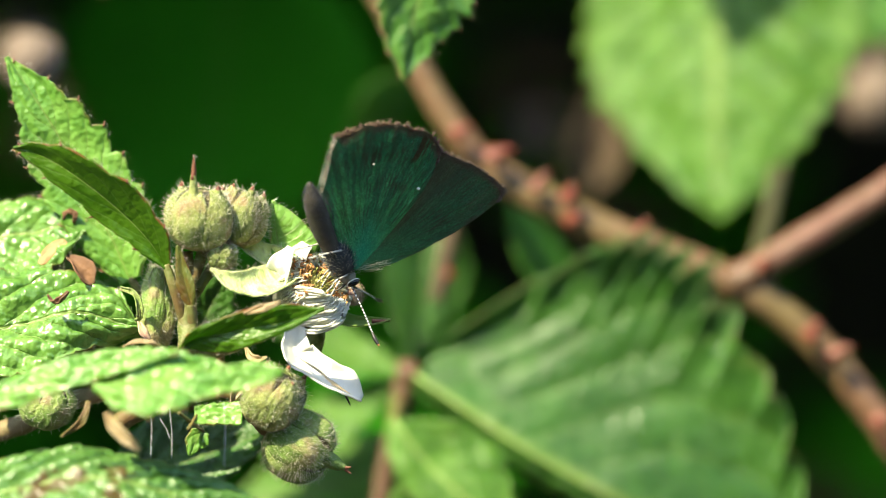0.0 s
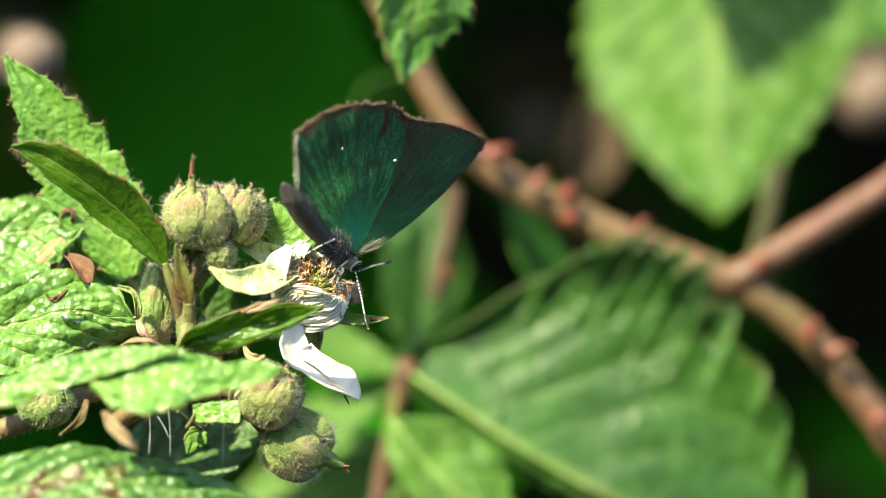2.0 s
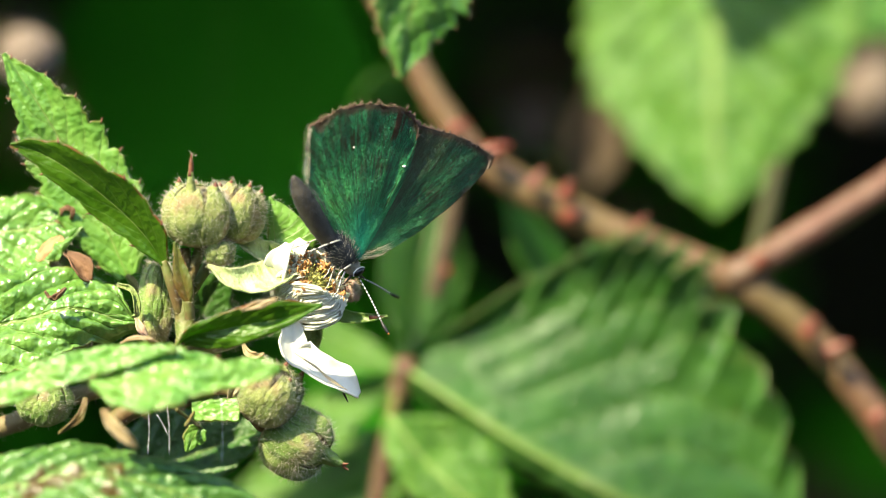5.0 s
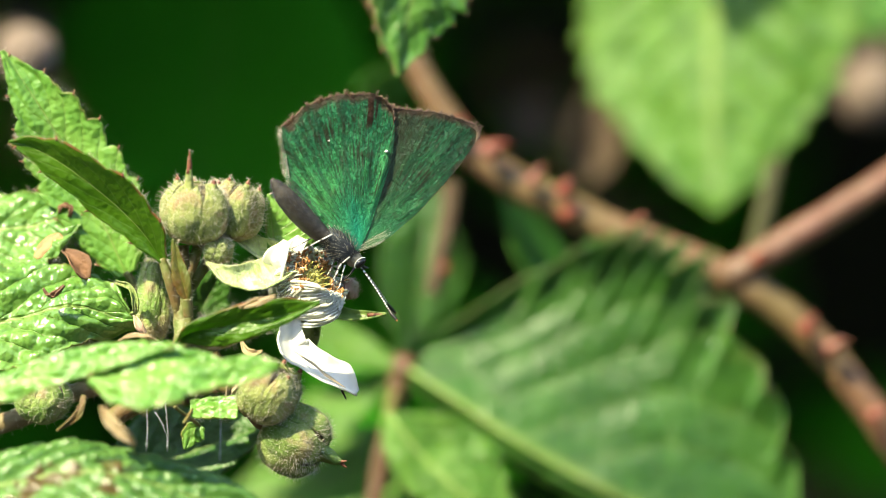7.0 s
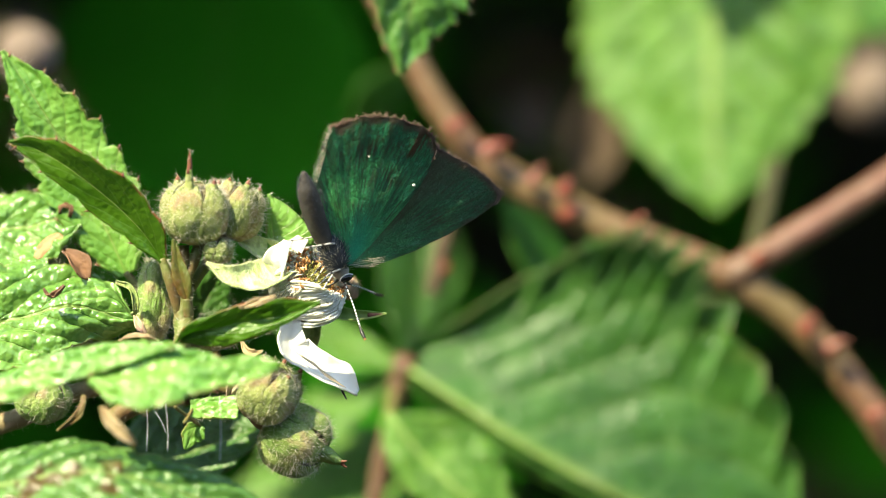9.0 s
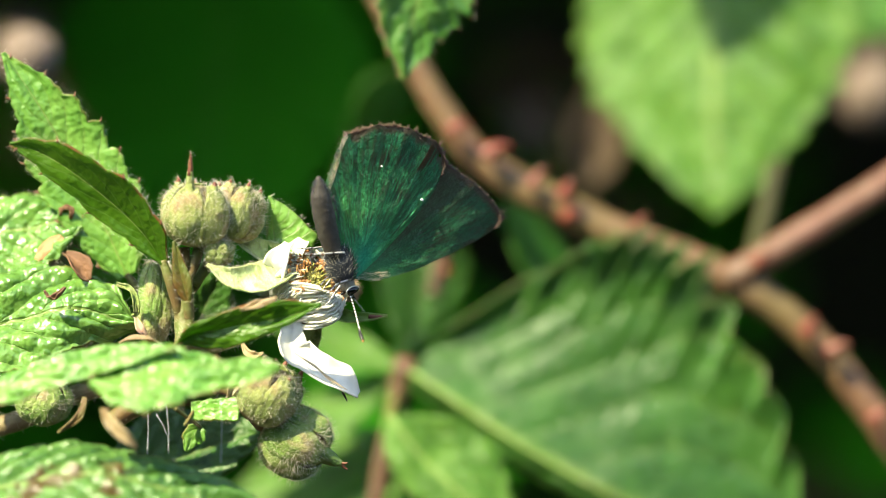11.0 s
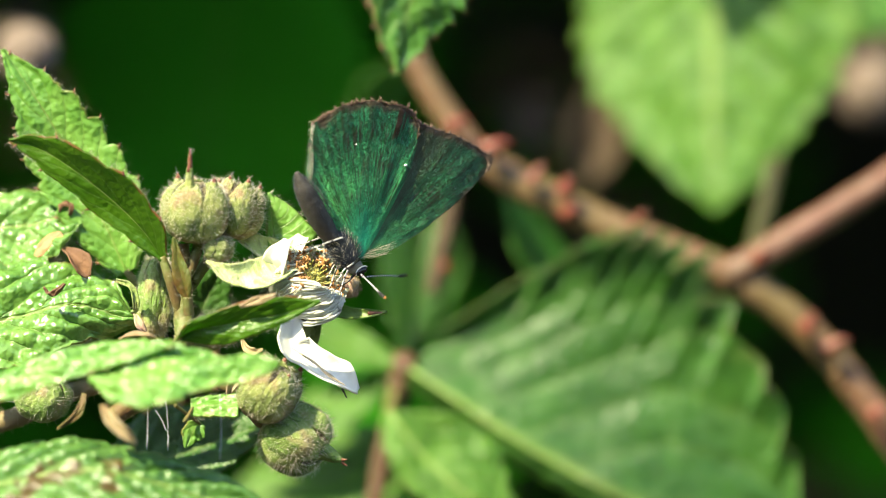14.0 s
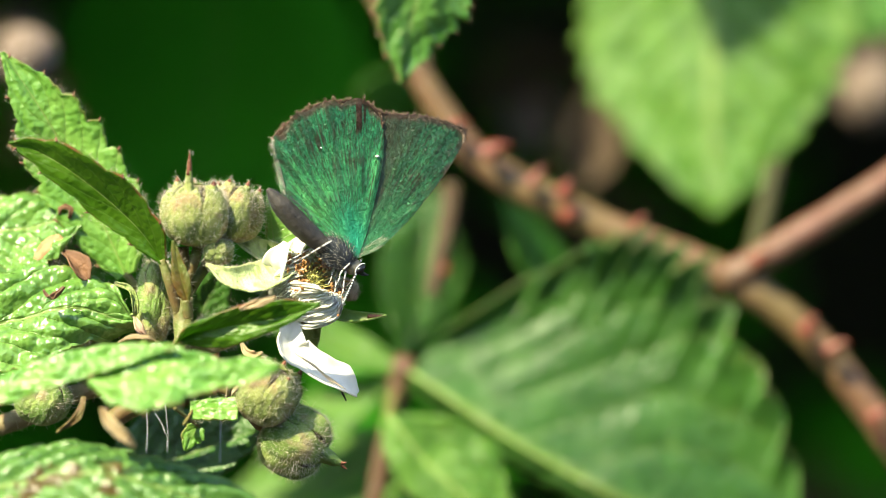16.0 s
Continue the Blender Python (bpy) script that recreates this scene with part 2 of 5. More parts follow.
LITTER = plain_material("dry leaf litter", (0.10, 0.055, 0.03), (0.20, 0.13, 0.08), 60, 0.85, 0.4, 900, per_island=0.6)
BROWN_LEAF = plain_material("dead brown leaf", (0.055, 0.035, 0.018), (0.10, 0.065, 0.035), 90, 0.85, 0.4, 900)
DRY = plain_material("withered brown tissue", (0.21, 0.105, 0.05), (0.10, 0.05, 0.028), 450, 0.8, 0.5)
TAN = plain_material("bleached leaf patch", (0.62, 0.40, 0.20), (0.48, 0.24, 0.10), 600, 0.7, 0.5, through=0.3, glow=(0.7, 0.45, 0.2))
STRAW = plain_material("dry straw tissue", (0.62, 0.52, 0.34), (0.45, 0.33, 0.18), 500, 0.7, 0.5, through=0.3, glow=(0.7, 0.55, 0.3))
STEM = stem_material()
SHOOT = plain_material("pinkish shoot", (0.155, 0.062, 0.044), (0.125, 0.078, 0.04), 160, 0.5, 0.3)
THORN = plain_material("thorn", (0.17, 0.030, 0.016), (0.19, 0.055, 0.03), 500, 0.4, 0.2)
RIB = plain_material("pale leaf rib", (0.20, 0.34, 0.06), (0.26, 0.38, 0.10), 350, 0.5, 0.2)
YOUNG_STEM = plain_material("young stem", (0.125, 0.165, 0.035), (0.20, 0.10, 0.05), 350, 0.55, 0.4)
HAIRY_STEM = plain_material("downy stem", (0.21, 0.19, 0.08), (0.24, 0.15, 0.08), 350, 0.7, 0.5)
SEPAL = sepal_material("downy sepal", (0.16, 0.22, 0.055), (0.32, 0.35, 0.11), (0.27, 0.16, 0.10))
SEPAL_GREEN = sepal_material("green downy sepal", (0.15, 0.27, 0.05), (0.31, 0.39, 0.11), (0.30, 0.21, 0.13))
BUD_SEAM = plain_material("dark bud seam", (0.16, 0.15, 0.06), (0.20, 0.12, 0.07), 500, 0.7, 0.3)
SEPAL_PALE = sepal_material("pale inner sepal", (0.46, 0.58, 0.20), (0.66, 0.74, 0.34), (0.42, 0.50, 0.24))
SEPAL_TIP = plain_material("red sepal tip", (0.14, 0.04, 0.025), (0.22, 0.09, 0.04), 900, 0.55, 0.3)
HAIR = plain_material("pale down", (0.90, 0.87, 0.76), (0.80, 0.74, 0.60), 900, 0.5, 0.0, through=0.45, glow=(0.85, 0.8, 0.65), grain=0.2)
PETAL = plain_material("white petal", (0.86, 0.86, 0.82), (0.80, 0.79, 0.72), 250, 0.6, 0.3, 1500, through=0.3, glow=(0.85, 0.85, 0.78), grain=0.12)
FILAMENT = plain_material("white filament", (0.90, 0.89, 0.83), (0.86, 0.84, 0.74), 300, 0.5, 0.1, through=0.4, glow=(0.85, 0.85, 0.7), grain=0.1)
ANTHER = plain_material("brown anther", (0.40, 0.17, 0.05), (0.55, 0.32, 0.12), 900, 0.7, 0.5)
CREAM = plain_material("cream petal crease", (0.70, 0.58, 0.38), (0.62, 0.46, 0.26), 700, 0.7, 0.3)
CARPEL = plain_material("green carpel", (0.42, 0.42, 0.10), (0.50, 0.46, 0.16), 900, 0.5, 0.2)
PINK = plain_material("pinkish bud tissue", (0.46, 0.27, 0.22), (0.42, 0.36, 0.22), 500, 0.7, 0.4)
FUR = plain_material("grey body down", (0.085, 0.095, 0.115), (0.04, 0.05, 0.06), 900, 0.6, 0.0)
ABDOMEN = plain_material("grey brown scales", (0.035, 0.030, 0.026), (0.075, 0.065, 0.055), 700, 0.6, 0.3)
CHEEK = plain_material("pale head down", (0.30, 0.27, 0.20), (0.20, 0.18, 0.13), 900, 0.6, 0.1)
EYE_DARK = plain_material("dark eye", (0.008, 0.008, 0.010), (0.012, 0.012, 0.014), 900, 0.15, 0.0)
BLACK = plain_material("black chitin", (0.015, 0.014, 0.013), (0.03, 0.025, 0.02), 900, 0.4, 0.1)
WHITE = plain_material("white scale ring", (0.80, 0.80, 0.78), (0.70, 0.70, 0.68), 900, 0.5, 0.1)
ORANGE = plain_material("orange tip", (0.60, 0.25, 0.05), (0.50, 0.18, 0.04), 900, 0.5, 0.1)
LEG = plain_material("pale grey leg scales", (0.50, 0.48, 0.45), (0.62, 0.60, 0.57), 2500, 0.6, 0.2)
FRINGE = plain_material("brown fringe scales", (0.11, 0.065, 0.045), (0.20, 0.14, 0.09), 1500, 0.55, 0.1, per_island=0.5)
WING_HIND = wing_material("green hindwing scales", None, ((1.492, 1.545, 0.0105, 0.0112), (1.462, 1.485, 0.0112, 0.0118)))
WING_FORE = wing_material("green forewing scales", (0.95, 1.35))
DEAD_CANE = plain_material("weathered cane", (0.19, 0.14, 0.11), (0.14, 0.105, 0.085), 120, 0.8, 0.4)
OLIVE = plain_material("olive stalk", (0.035, 0.034, 0.008), (0.05, 0.048, 0.012), 300, 0.6, 0.3)
SILK = plain_material("silk thread", (0.75, 0.77, 0.80), (0.65, 0.67, 0.70), 900, 0.3, 0.0)
# Soil colour taken close to black, so the hollow's shade is in the colour.
SOIL = plain_material("soil darkened for shade", (0.020, 0.016, 0.009), (0.030, 0.025, 0.013), 12, 0.95, 0.6, 200)

# ---- mesh helpers ----
FRAME = {}


def thing(name, m, label, category, group=""):
    """An Empty at m (millimetres) that holds the parts of one thing."""
    ob = new(name)
    ob.empty_display_size = 0.002
    ob.matrix_world = Matrix.Translation(m.translation * MM) @ m.to_quaternion().to_matrix().to_4x4()
    FRAME[ob] = m.copy()
    return tagged(ob, label, category, group)


def spot(p):
    return Matrix.Translation(p)


def part(name, bm, materials, parent, label="", local=False, smooth=True, thick=0.0, origin=None, kind="", rim=True):
    """Links a bmesh in millimetres as one mesh under a thing or a part."""
    if not local:
        bmesh.ops.transform(bm, matrix=FRAME[parent].inverted(), verts=bm.verts)
    off = origin or Vector()
    for vert in bm.verts:
        vert.co = (vert.co - off) * MM
    data = bpy.data.meshes.new(name)
    bm.to_mesh(data)
    bm.free()
    for q in materials if isinstance(materials, (list, tuple)) else [materials]:
        data.materials.append(q)
    if smooth:
        data.polygons.foreach_set("use_smooth", [True] * len(data.polygons))
    ob = new(name, data)
    if parent:
        ob.parent = parent
        ob.location = off * MM
        FRAME[ob] = FRAME[parent] @ Matrix.Translation(off)
    if thick:
        mod = ob.modifiers.new("thickness", "SOLIDIFY")
        mod.thickness, mod.offset, mod.use_rim = thick * MM, 0.0, rim
    return tagged(ob, label, kind=kind)


def curve(points, n):
    """n + 1 points on a smooth curve through the given ones."""
    pts = [Vector(q) for q in points]
    if len(pts) == 2:
        return [pts[0].lerp(pts[1], i / n) for i in range(n + 1)]
    ext = [pts[0] * 2 - pts[1]] + pts + [pts[-1] * 2 - pts[-2]]
    out, segs = [], len(pts) - 1
    for i in range(n + 1):
        s = min(i / n * segs, segs - 1e-6)
        k, f = int(s), s - int(s)
        a, b, c, d = ext[k:k + 4]
        out.append(0.5 * ((2 * b) + (c - a) * f + (2 * a - 5 * b + 4 * c - d) * f * f + (3 * b - a - 3 * c + d) * f ** 3))
    return out


def tube(bm, points, radii, n=16, sides=8, rough=0.0, slot=0, ring_slots=None):
    """A tapering tube with closed ends through the points."""
    line = curve(points, n)
    up = Vector((0.13, 0.31, 0.94))
    rings = []
    for i, p in enumerate(line):
        d = (line[min(i + 1, n)] - line[max(i - 1, 0)]).normalized()
        if abs(d.dot(up)) > 0.95:
            up = Vector((0.9, 0.3, 0.1))
        a = d.cross(up).normalized()
        b = d.cross(a)
        s = i / n * (len(radii) - 1)
        k = min(int(s), len(radii) - 2)
        r = radii[k] + (radii[k + 1] - radii[k]) * (s - k)
        ring = []
        for j in range(sides):
            w = math.tau * j / sides
            rr = r * (1 + rough * noise.noise(p * 0.7 + Vector((math.cos(w), math.sin(w), 0)) * 0.8))
            ring.append(bm.verts.new(p + (a * math.cos(w) + b * math.sin(w)) * rr))
        rings.append(ring)
    for i in range(n):
        for j in range(sides):
            f = bm.faces.new((rings[i][j], rings[i][(j + 1) % sides], rings[i + 1][(j + 1) % sides], rings[i + 1][j]))
            f.material_index = ring_slots(i) if ring_slots else slot
    for ring, slot_end in ((rings[0][::-1], 0), (rings[-1], n - 1)):
        f = bm.faces.new(ring)
        f.material_index = ring_slots(slot_end) if ring_slots else slot
    return bm


def hair(bm, root, way, length, radius):
    """A fine, slightly bent, three-sided hair."""
    way = way.normalized()
    a = way.cross(Vector((0.3, 0.5, 0.8))).normalized()
    b = way.cross(a)
    bend = a * random.uniform(-0.2, 0.2) * length + b * random.uniform(-0.2, 0.2) * length
    low = [bm.verts.new(root + (a * math.cos(w) + b * math.sin(w)) * radius) for w in (0, 2.09, 4.19)]
    mid = [bm.verts.new(root + way * length * 0.6 + bend * 0.3 + (a * math.cos(w) + b * math.sin(w)) * radius * 0.7) for w in (0, 2.09, 4.19)]
    top = bm.verts.new(root + way * length + bend)
    for j in range(3):
        k = (j + 1) % 3
        bm.faces.new((low[j], low[k], mid[k], mid[j]))
        bm.faces.new((mid[j], mid[k], top))


def ball(bm, centre, rx, ry, rz, seg=16, ring=10, turn=None, rough=0.0, freq=1.0, slot=0):
    """An uneven ellipsoid."""
    made = bmesh.ops.create_uvsphere(bm, u_segments=seg, v_segments=ring, radius=1.0)["verts"]
    for q in made:
        k = 1 + rough * noise.noise(q.co * freq * 2 + Vector(centre) * 0.37)
        c = Vector((q.co.x * rx, q.co.y * ry, q.co.z * rz)) * k
        q.co = Vector(centre) + (turn @ c if turn else c)
    for f in {f for q in made for f in q.link_faces}:
        f.material_index = slot
    return made


def axes(along, facing):
    """A turn whose x runs along and whose z faces the given way."""
    x = along.normalized()
    z = (facing - x * facing.dot(x)).normalized()
    y = z.cross(x)
    return Matrix((x, y, z)).transposed()


def blade_mesh(length, width, teeth=9, tooth=0.10, fold=12, curl=0.0, droop=0.0, broad=0.42, point=0.45, quilt=0.25, ribs=8, wave=0.3,
               left=1.0, right=1.0, nu=64, nv=9, seed=0.0, keep=None, bow=0.0):
    """A toothed leaf blade in its own plane: x from stalk to tip, y across, z the upper side."""
    bm = bmesh.new()
    uvs = bm.loops.layers.uv.new("map")
    grid, coords = [], {}
    rng = random.Random(int(seed * 1000) + 5)
    jag = [rng.uniform(0.75, 1.25) for _ in range(teeth + 2)]
    for i in range(nu + 1):
        s = i / nu
        shape = math.sin(math.pi * s ** (math.log(0.5) / math.log(broad))) ** 0.85 if 0 < s < 1 else 0.0
        if s > broad:
            shape += ((1 - s) / (1 - broad) - shape) * point
        row = []
        for j in range(-nv, nv + 1):
            v = j / nv
            side = left if v > 0 else right
            k = s * teeth
            f = k - int(k)
            saw = (f if f < 0.82 else (1 - f) / 0.18 * 0.82) - 0.35
            out = 1 + (tooth * 1.9 * saw * jag[int(k)] * abs(v) ** 4 if 0.03 < s < 0.99 else 0)
            half = width * 0.5 * shape * side
            y = v * half * out
            x = s * length + (tooth * 0.25 * width * saw * abs(v) ** 4 * min(1, shape * 2))
            a = abs(y)
            z = a * math.tan(radians(fold))
            z += curl * length * (s - 0.35) ** 2 - droop * width * (v * v) * shape * 0.5
            ph = s * ribs - abs(v) * 2.2
            dome = abs(math.sin(math.pi * ph)) ** 0.6
            z += quilt * (dome - 0.5) * min(1, 3 * abs(v)) * (1 - abs(v) ** 6) * shape
            z += wave * noise.noise(Vector((s * 2.3 + seed, v * 1.4, seed * 3.1)))
            z += wave * 0.35 * noise.noise(Vector((s * 9 + seed, v * 5, seed))) * abs(v)
            y += bow * length * math.sin(math.pi * s)
            vert = bm.verts.new((x, y, z))
            coords[vert] = (s, v)
            row.append(vert)
        grid.append(row)
    for i in range(nu):
        for j in range(2 * nv):
            s, v = (i + 0.5) / nu, (j + 0.5) / nv - 1
            if keep and not keep(s, v):
                continue
            f = bm.faces.new((grid[i][j], grid[i + 1][j], grid[i + 1][j + 1], grid[i][j + 1]))
            for loop in f.loops:
                loop[uvs].uv = coords[loop.vert]
    loose = [q for q in bm.verts if not q.link_faces]
    bmesh.ops.delete(bm, geom=loose, context="VERTS")
    bmesh.ops.remove_doubles(bm, verts=bm.verts, dist=0.002)
    return bm


def leaf(base, tip, width, facing, material, label, stalk=None, stalk_radius=0.45, hairs=0, red=False, thick=0.22, group="bramble leaves", rib=0.22, name="bramble_leaf", **shape):
    """A bramble leaflet from base to tip whose upper side faces the given way: blade, midrib, stalk."""
    along = tip - base
    m = Matrix.Translation(base) @ axes(along, Vector(facing)).to_4x4()
    ob = thing(name, m, label, "leaf", group)
    length = along.length
    bm = blade_mesh(length, width, **shape)
    bm.verts.ensure_lookup_table()
    rim = [e for e in bm.edges if e.is_boundary]
    fuzz = None
    if hairs and rim:
        fuzz = bmesh.new()
        for _ in range(hairs):
            e = random.choice(rim)
            p = e.verts[0].co.lerp(e.verts[1].co, random.random())
            out = Vector((0.3, 1 if p.y > 0 else -1, random.uniform(-0.5, 0.9)))
            hair(fuzz, p, out, random.uniform(0.25, 0.8), 0.011)
    tips = []
    if red:
        teeth = shape.get("teeth", 9)
        layer = bm.loops.layers.uv["map"]
        marks = {}
        for f in bm.faces:
            for loop in f.loops:
                u, v = loop[layer].uv
                if abs(v) > 0.999:
                    for k in range(teeth):
                        gap = abs(u - (k + 0.80) / teeth)
                        if gap < marks.get((k, v > 0), (9,))[0]:
                            marks[k, v > 0] = (gap, loop.vert.co.copy())
        tips = [(q, Vector((0.75, 0.6 if up else -0.6, 0.1))) for (k, up), (gap, q) in marks.items()]
    curl, wave, seed = shape.get("curl", 0.0), shape.get("wave", 0.3), shape.get("seed", 0.0)
    bow = shape.get("bow", 0.0)
    spine = []
    for i in range(9):
        s = 0.01 + 0.9 * i / 8
        spine.append(Vector((s * length, bow * length * math.sin(math.pi * s),
                             curl * length * (s - 0.35) ** 2 + wave * noise.noise(Vector((s * 2.3 + seed, 0, seed * 3.1))) - 0.08)))
    part("blade", bm, material, ob, local=True, thick=thick)
    part("midrib", tube(bmesh.new(), spine, [rib, rib * 0.8, rib * 0.25], 24, 6), RIB, ob, local=True)
    for p, out in tips:
        part("tooth", tube(bmesh.new(), [p - out * 0.18, p + out * 0.05, p + out * 0.3], [0.13, 0.10, 0.02], 4, 5), SEPAL_TIP, ob, "reddish tooth tip", local=True)
    if fuzz:
        part("margin_hairs", fuzz, HAIR, ob, "pale hairs along the leaf margin", local=True, kind="stuff")
    if stalk:
        part("stalk", tube(bmesh.new(), [base + along.normalized() * 0.3] + list(stalk), [stalk_radius * 0.8, stalk_radius, stalk_radius], 20, 8, 0.1), YOUNG_STEM, ob)
    return ob


def along_list(values, s):
    """A value between those of a list, eased, at s from 0 to 1."""
    x = s * (len(values) - 1)
    k = min(int(x), len(values) - 2)
    f = x - k
    f = f * f * (3 - 2 * f) * 0.5 + f * 0.5
    return values[k] + (values[k + 1] - values[k]) * f


def grown_leaf(spine, left, right, facing, material, label, teeth=8, tooth=0.12, fold=(8, 8), cup=0.0, quilt=0.3, ribs=7, slant=2.2, wave=0.4, pucker=0.0, seed=1.0, nu=110, nv=18,
               hairs=0, hair_length=0.7, red=False, thick=0.2, rib=0.18, stalk=None, stalk_radius=0.45, keep=None, twist=0.0, tip_curl=0.0, group="bramble leaves", name="bramble_leaf"):
    """A leaflet that follows its bent midrib, with its own half widths on either side, folded, quilted between the side veins and toothed."""
    ob = thing(name, Matrix.Translation(spine[0]) @ axes(spine[-1] - spine[0], Vector(facing)).to_4x4(), label, "leaf", group)
    pts = curve(spine, nu)
    length = sum((b - a).length for a, b in zip(pts, pts[1:]))
    rng = random.Random(int(seed * 1000) + 5)
    jag = [[rng.uniform(0.6, 1.3) for _ in range(teeth + 2)] for _ in (0, 1)]
    bm = bmesh.new()
    uvs = bm.loops.layers.uv.new("map")
    rows, place, rim, marks, middle = [], {}, [], {}, []
    for i, p in enumerate(pts):
        s = i / nu
        d = (pts[min(i + 1, nu)] - pts[max(i - 1, 0)]).normalized()
        nrm = (Vector(facing) - d * Vector(facing).dot(d)).normalized()
        nrm = Matrix.Rotation(radians(twist) * (s - 0.5), 3, d) @ nrm
        side = nrm.cross(d)
        row = []
        for j in range(-nv, nv + 1):
            v = j / nv
            a = abs(v)
            half = along_list(left if v > 0 else right, s)
            k = s * teeth
            f = k - int(k)
            saw = (f if f < 0.80 else (1 - f) / 0.20 * 0.80) - 0.35
            f2 = (k * 3) % 1.0
            saw += 0.25 * (f2 - 0.4)
            saw *= jag[v > 0][int(k)] * a ** 4 * min(1, (1 - s) * 12) * min(1, s * 12)
            across = half * a * (1 + tooth * 1.6 * saw)
            lift = across * math.tan(radians(fold[0] if v > 0 else fold[1])) + cup * half * v * v
            ph = s * ribs - a * slant
            dome = abs(math.sin(math.pi * ph)) ** 0.7
            lift += quilt * (dome - 0.5) * min(1, 3 * a) * (1 - a ** 6) * min(1, half / 2.5)
            lift += wave * noise.noise(Vector((s * 2.6 + seed, v * 1.5, seed * 3.1))) + wave * 0.4 * noise.noise(Vector((s * 9 + seed, v * 4, seed))) * a
            if pucker:
                near = noise.voronoi(Vector((p + side * v * half) * 1.15) + Vector((0, 0, seed)))[0][0]
                lift += pucker * (0.45 - near) * (1 - a ** 8)
            lift -= tip_curl * length * max(0, s - 0.55) ** 2
            vert = bm.verts.new(p + side * across * (1 if v > 0 else -1) + nrm * lift + d * tooth * 0.35 * half * saw)
            place[vert] = (s, v)
            row.append(vert)
            if a == 1:
                rim.append((vert.co.copy(), side * v + d * 0.35))
                gap = abs(f - 0.80)
                if gap < marks.get((int(k), v > 0), (0.2,))[0]:
                    marks[int(k), v > 0] = (gap, vert.co.copy(), (side * v * 0.7 + d * 0.7))
        rows.append(row)
        if i % 6 == 0 and s < 0.95:
            middle.append(row[nv].co - nrm * 0.05)
    for i in range(nu):
        for j in range(2 * nv):
            if keep and not keep((i + 0.5) / nu, (j + 0.5) / nv - 1):
                continue
            f = bm.faces.new((rows[i][j], rows[i][j + 1], rows[i + 1][j + 1], rows[i + 1][j]))
            f.normal_flip()
            for loop in f.loops:
                loop[uvs].uv = place[loop.vert]
    bmesh.ops.delete(bm, geom=[q for q in bm.verts if not q.link_faces], context="VERTS")
    part("blade", bm, material, ob, thick=thick)
    if rib:
        part("midrib", tube(bmesh.new(), middle, [rib, rib * 0.8, rib * 0.25], 30, 6), RIB, ob)
    if red:
        for gap, p, out in marks.values():
            part("tooth", tube(bmesh.new(), [p - out * 0.16, p + out * 0.08, p + out * 0.36], [0.13, 0.09, 0.02], 4, 5), SEPAL_TIP, ob, "reddish tooth tip")
    if hairs:
        fuzz = bmesh.new()
        for _ in range(hairs):
            p, out = rng.choice(rim)
            w = Vector((rng.uniform(-1, 1), rng.uniform(-1, 1), rng.uniform(-1, 1)))
            hair(fuzz, p + w * 0.05, out + w * 0.6, hair_length * rng.uniform(0.3, 1.1), 0.006)
        part("margin_hairs", fuzz, HAIR, ob, "pale hairs along the leaf margin", kind="stuff")
    if stalk:
        part("stalk", tube(bmesh.new(), [pts[2]] + list(stalk), [stalk_radius * 0.8, stalk_radius, stalk_radius], 20, 8, 0.1), YOUNG_STEM, ob)
    return ob


def strip(bm, line, widths, facing, cup=0.0, n=16, m=6, slot=0, ripple=0.0):
    """A narrow curved sheet along a line: sepals, petals, bracts."""
    pts = curve(line, n)
    rows = []
    for i, p in enumerate(pts):
        d = (pts[min(i + 1, n)] - pts[max(i - 1, 0)]).normalized()
        f = Vector(facing)
        nrm = (f - d * f.dot(d)).normalized()
        side = nrm.cross(d)
        s = i / n * (len(widths) - 1)
        k = min(int(s), len(widths) - 2)
        w = widths[k] + (widths[k + 1] - widths[k]) * (s - k)
        row = []
        for j in range(-m, m + 1):
            v = j / m
            z = cup * w * v * v + ripple * noise.noise(p * 0.8 + side * v * 1.3)
            row.append(bm.verts.new(p + side * v * w * 0.5 + nrm * z))
        rows.append(row)
    for i in range(n):
        for j in range(2 * m):
            bm.faces.new((rows[i][j], rows[i][j + 1], rows[i + 1][j + 1], rows[i + 1][j])).material_index = slot
    return bm


# ---- setting ----
def ground():
    bm = bmesh.new()
    xs = [-400, -60, -12, -4, -2, -1, -0.5, 0, 0.5, 1, 2, 4, 12, 60, 400]
    rows = [[bm.verts.new((x * 1000, y * 1000, 12 * noise.noise(Vector((x, y, 0)) * 2.1))) for x in xs] for y in xs]
    for a, b in zip(rows, rows[1:]):
        for i in range(len(xs) - 1):
            bm.faces.new((a[i], a[i + 1], b[i + 1], b[i]))
    tagged(part("ground", bm, SOIL, None, local=True), "dark bare soil with leaf litter under the brambles", "ground", kind="structure")


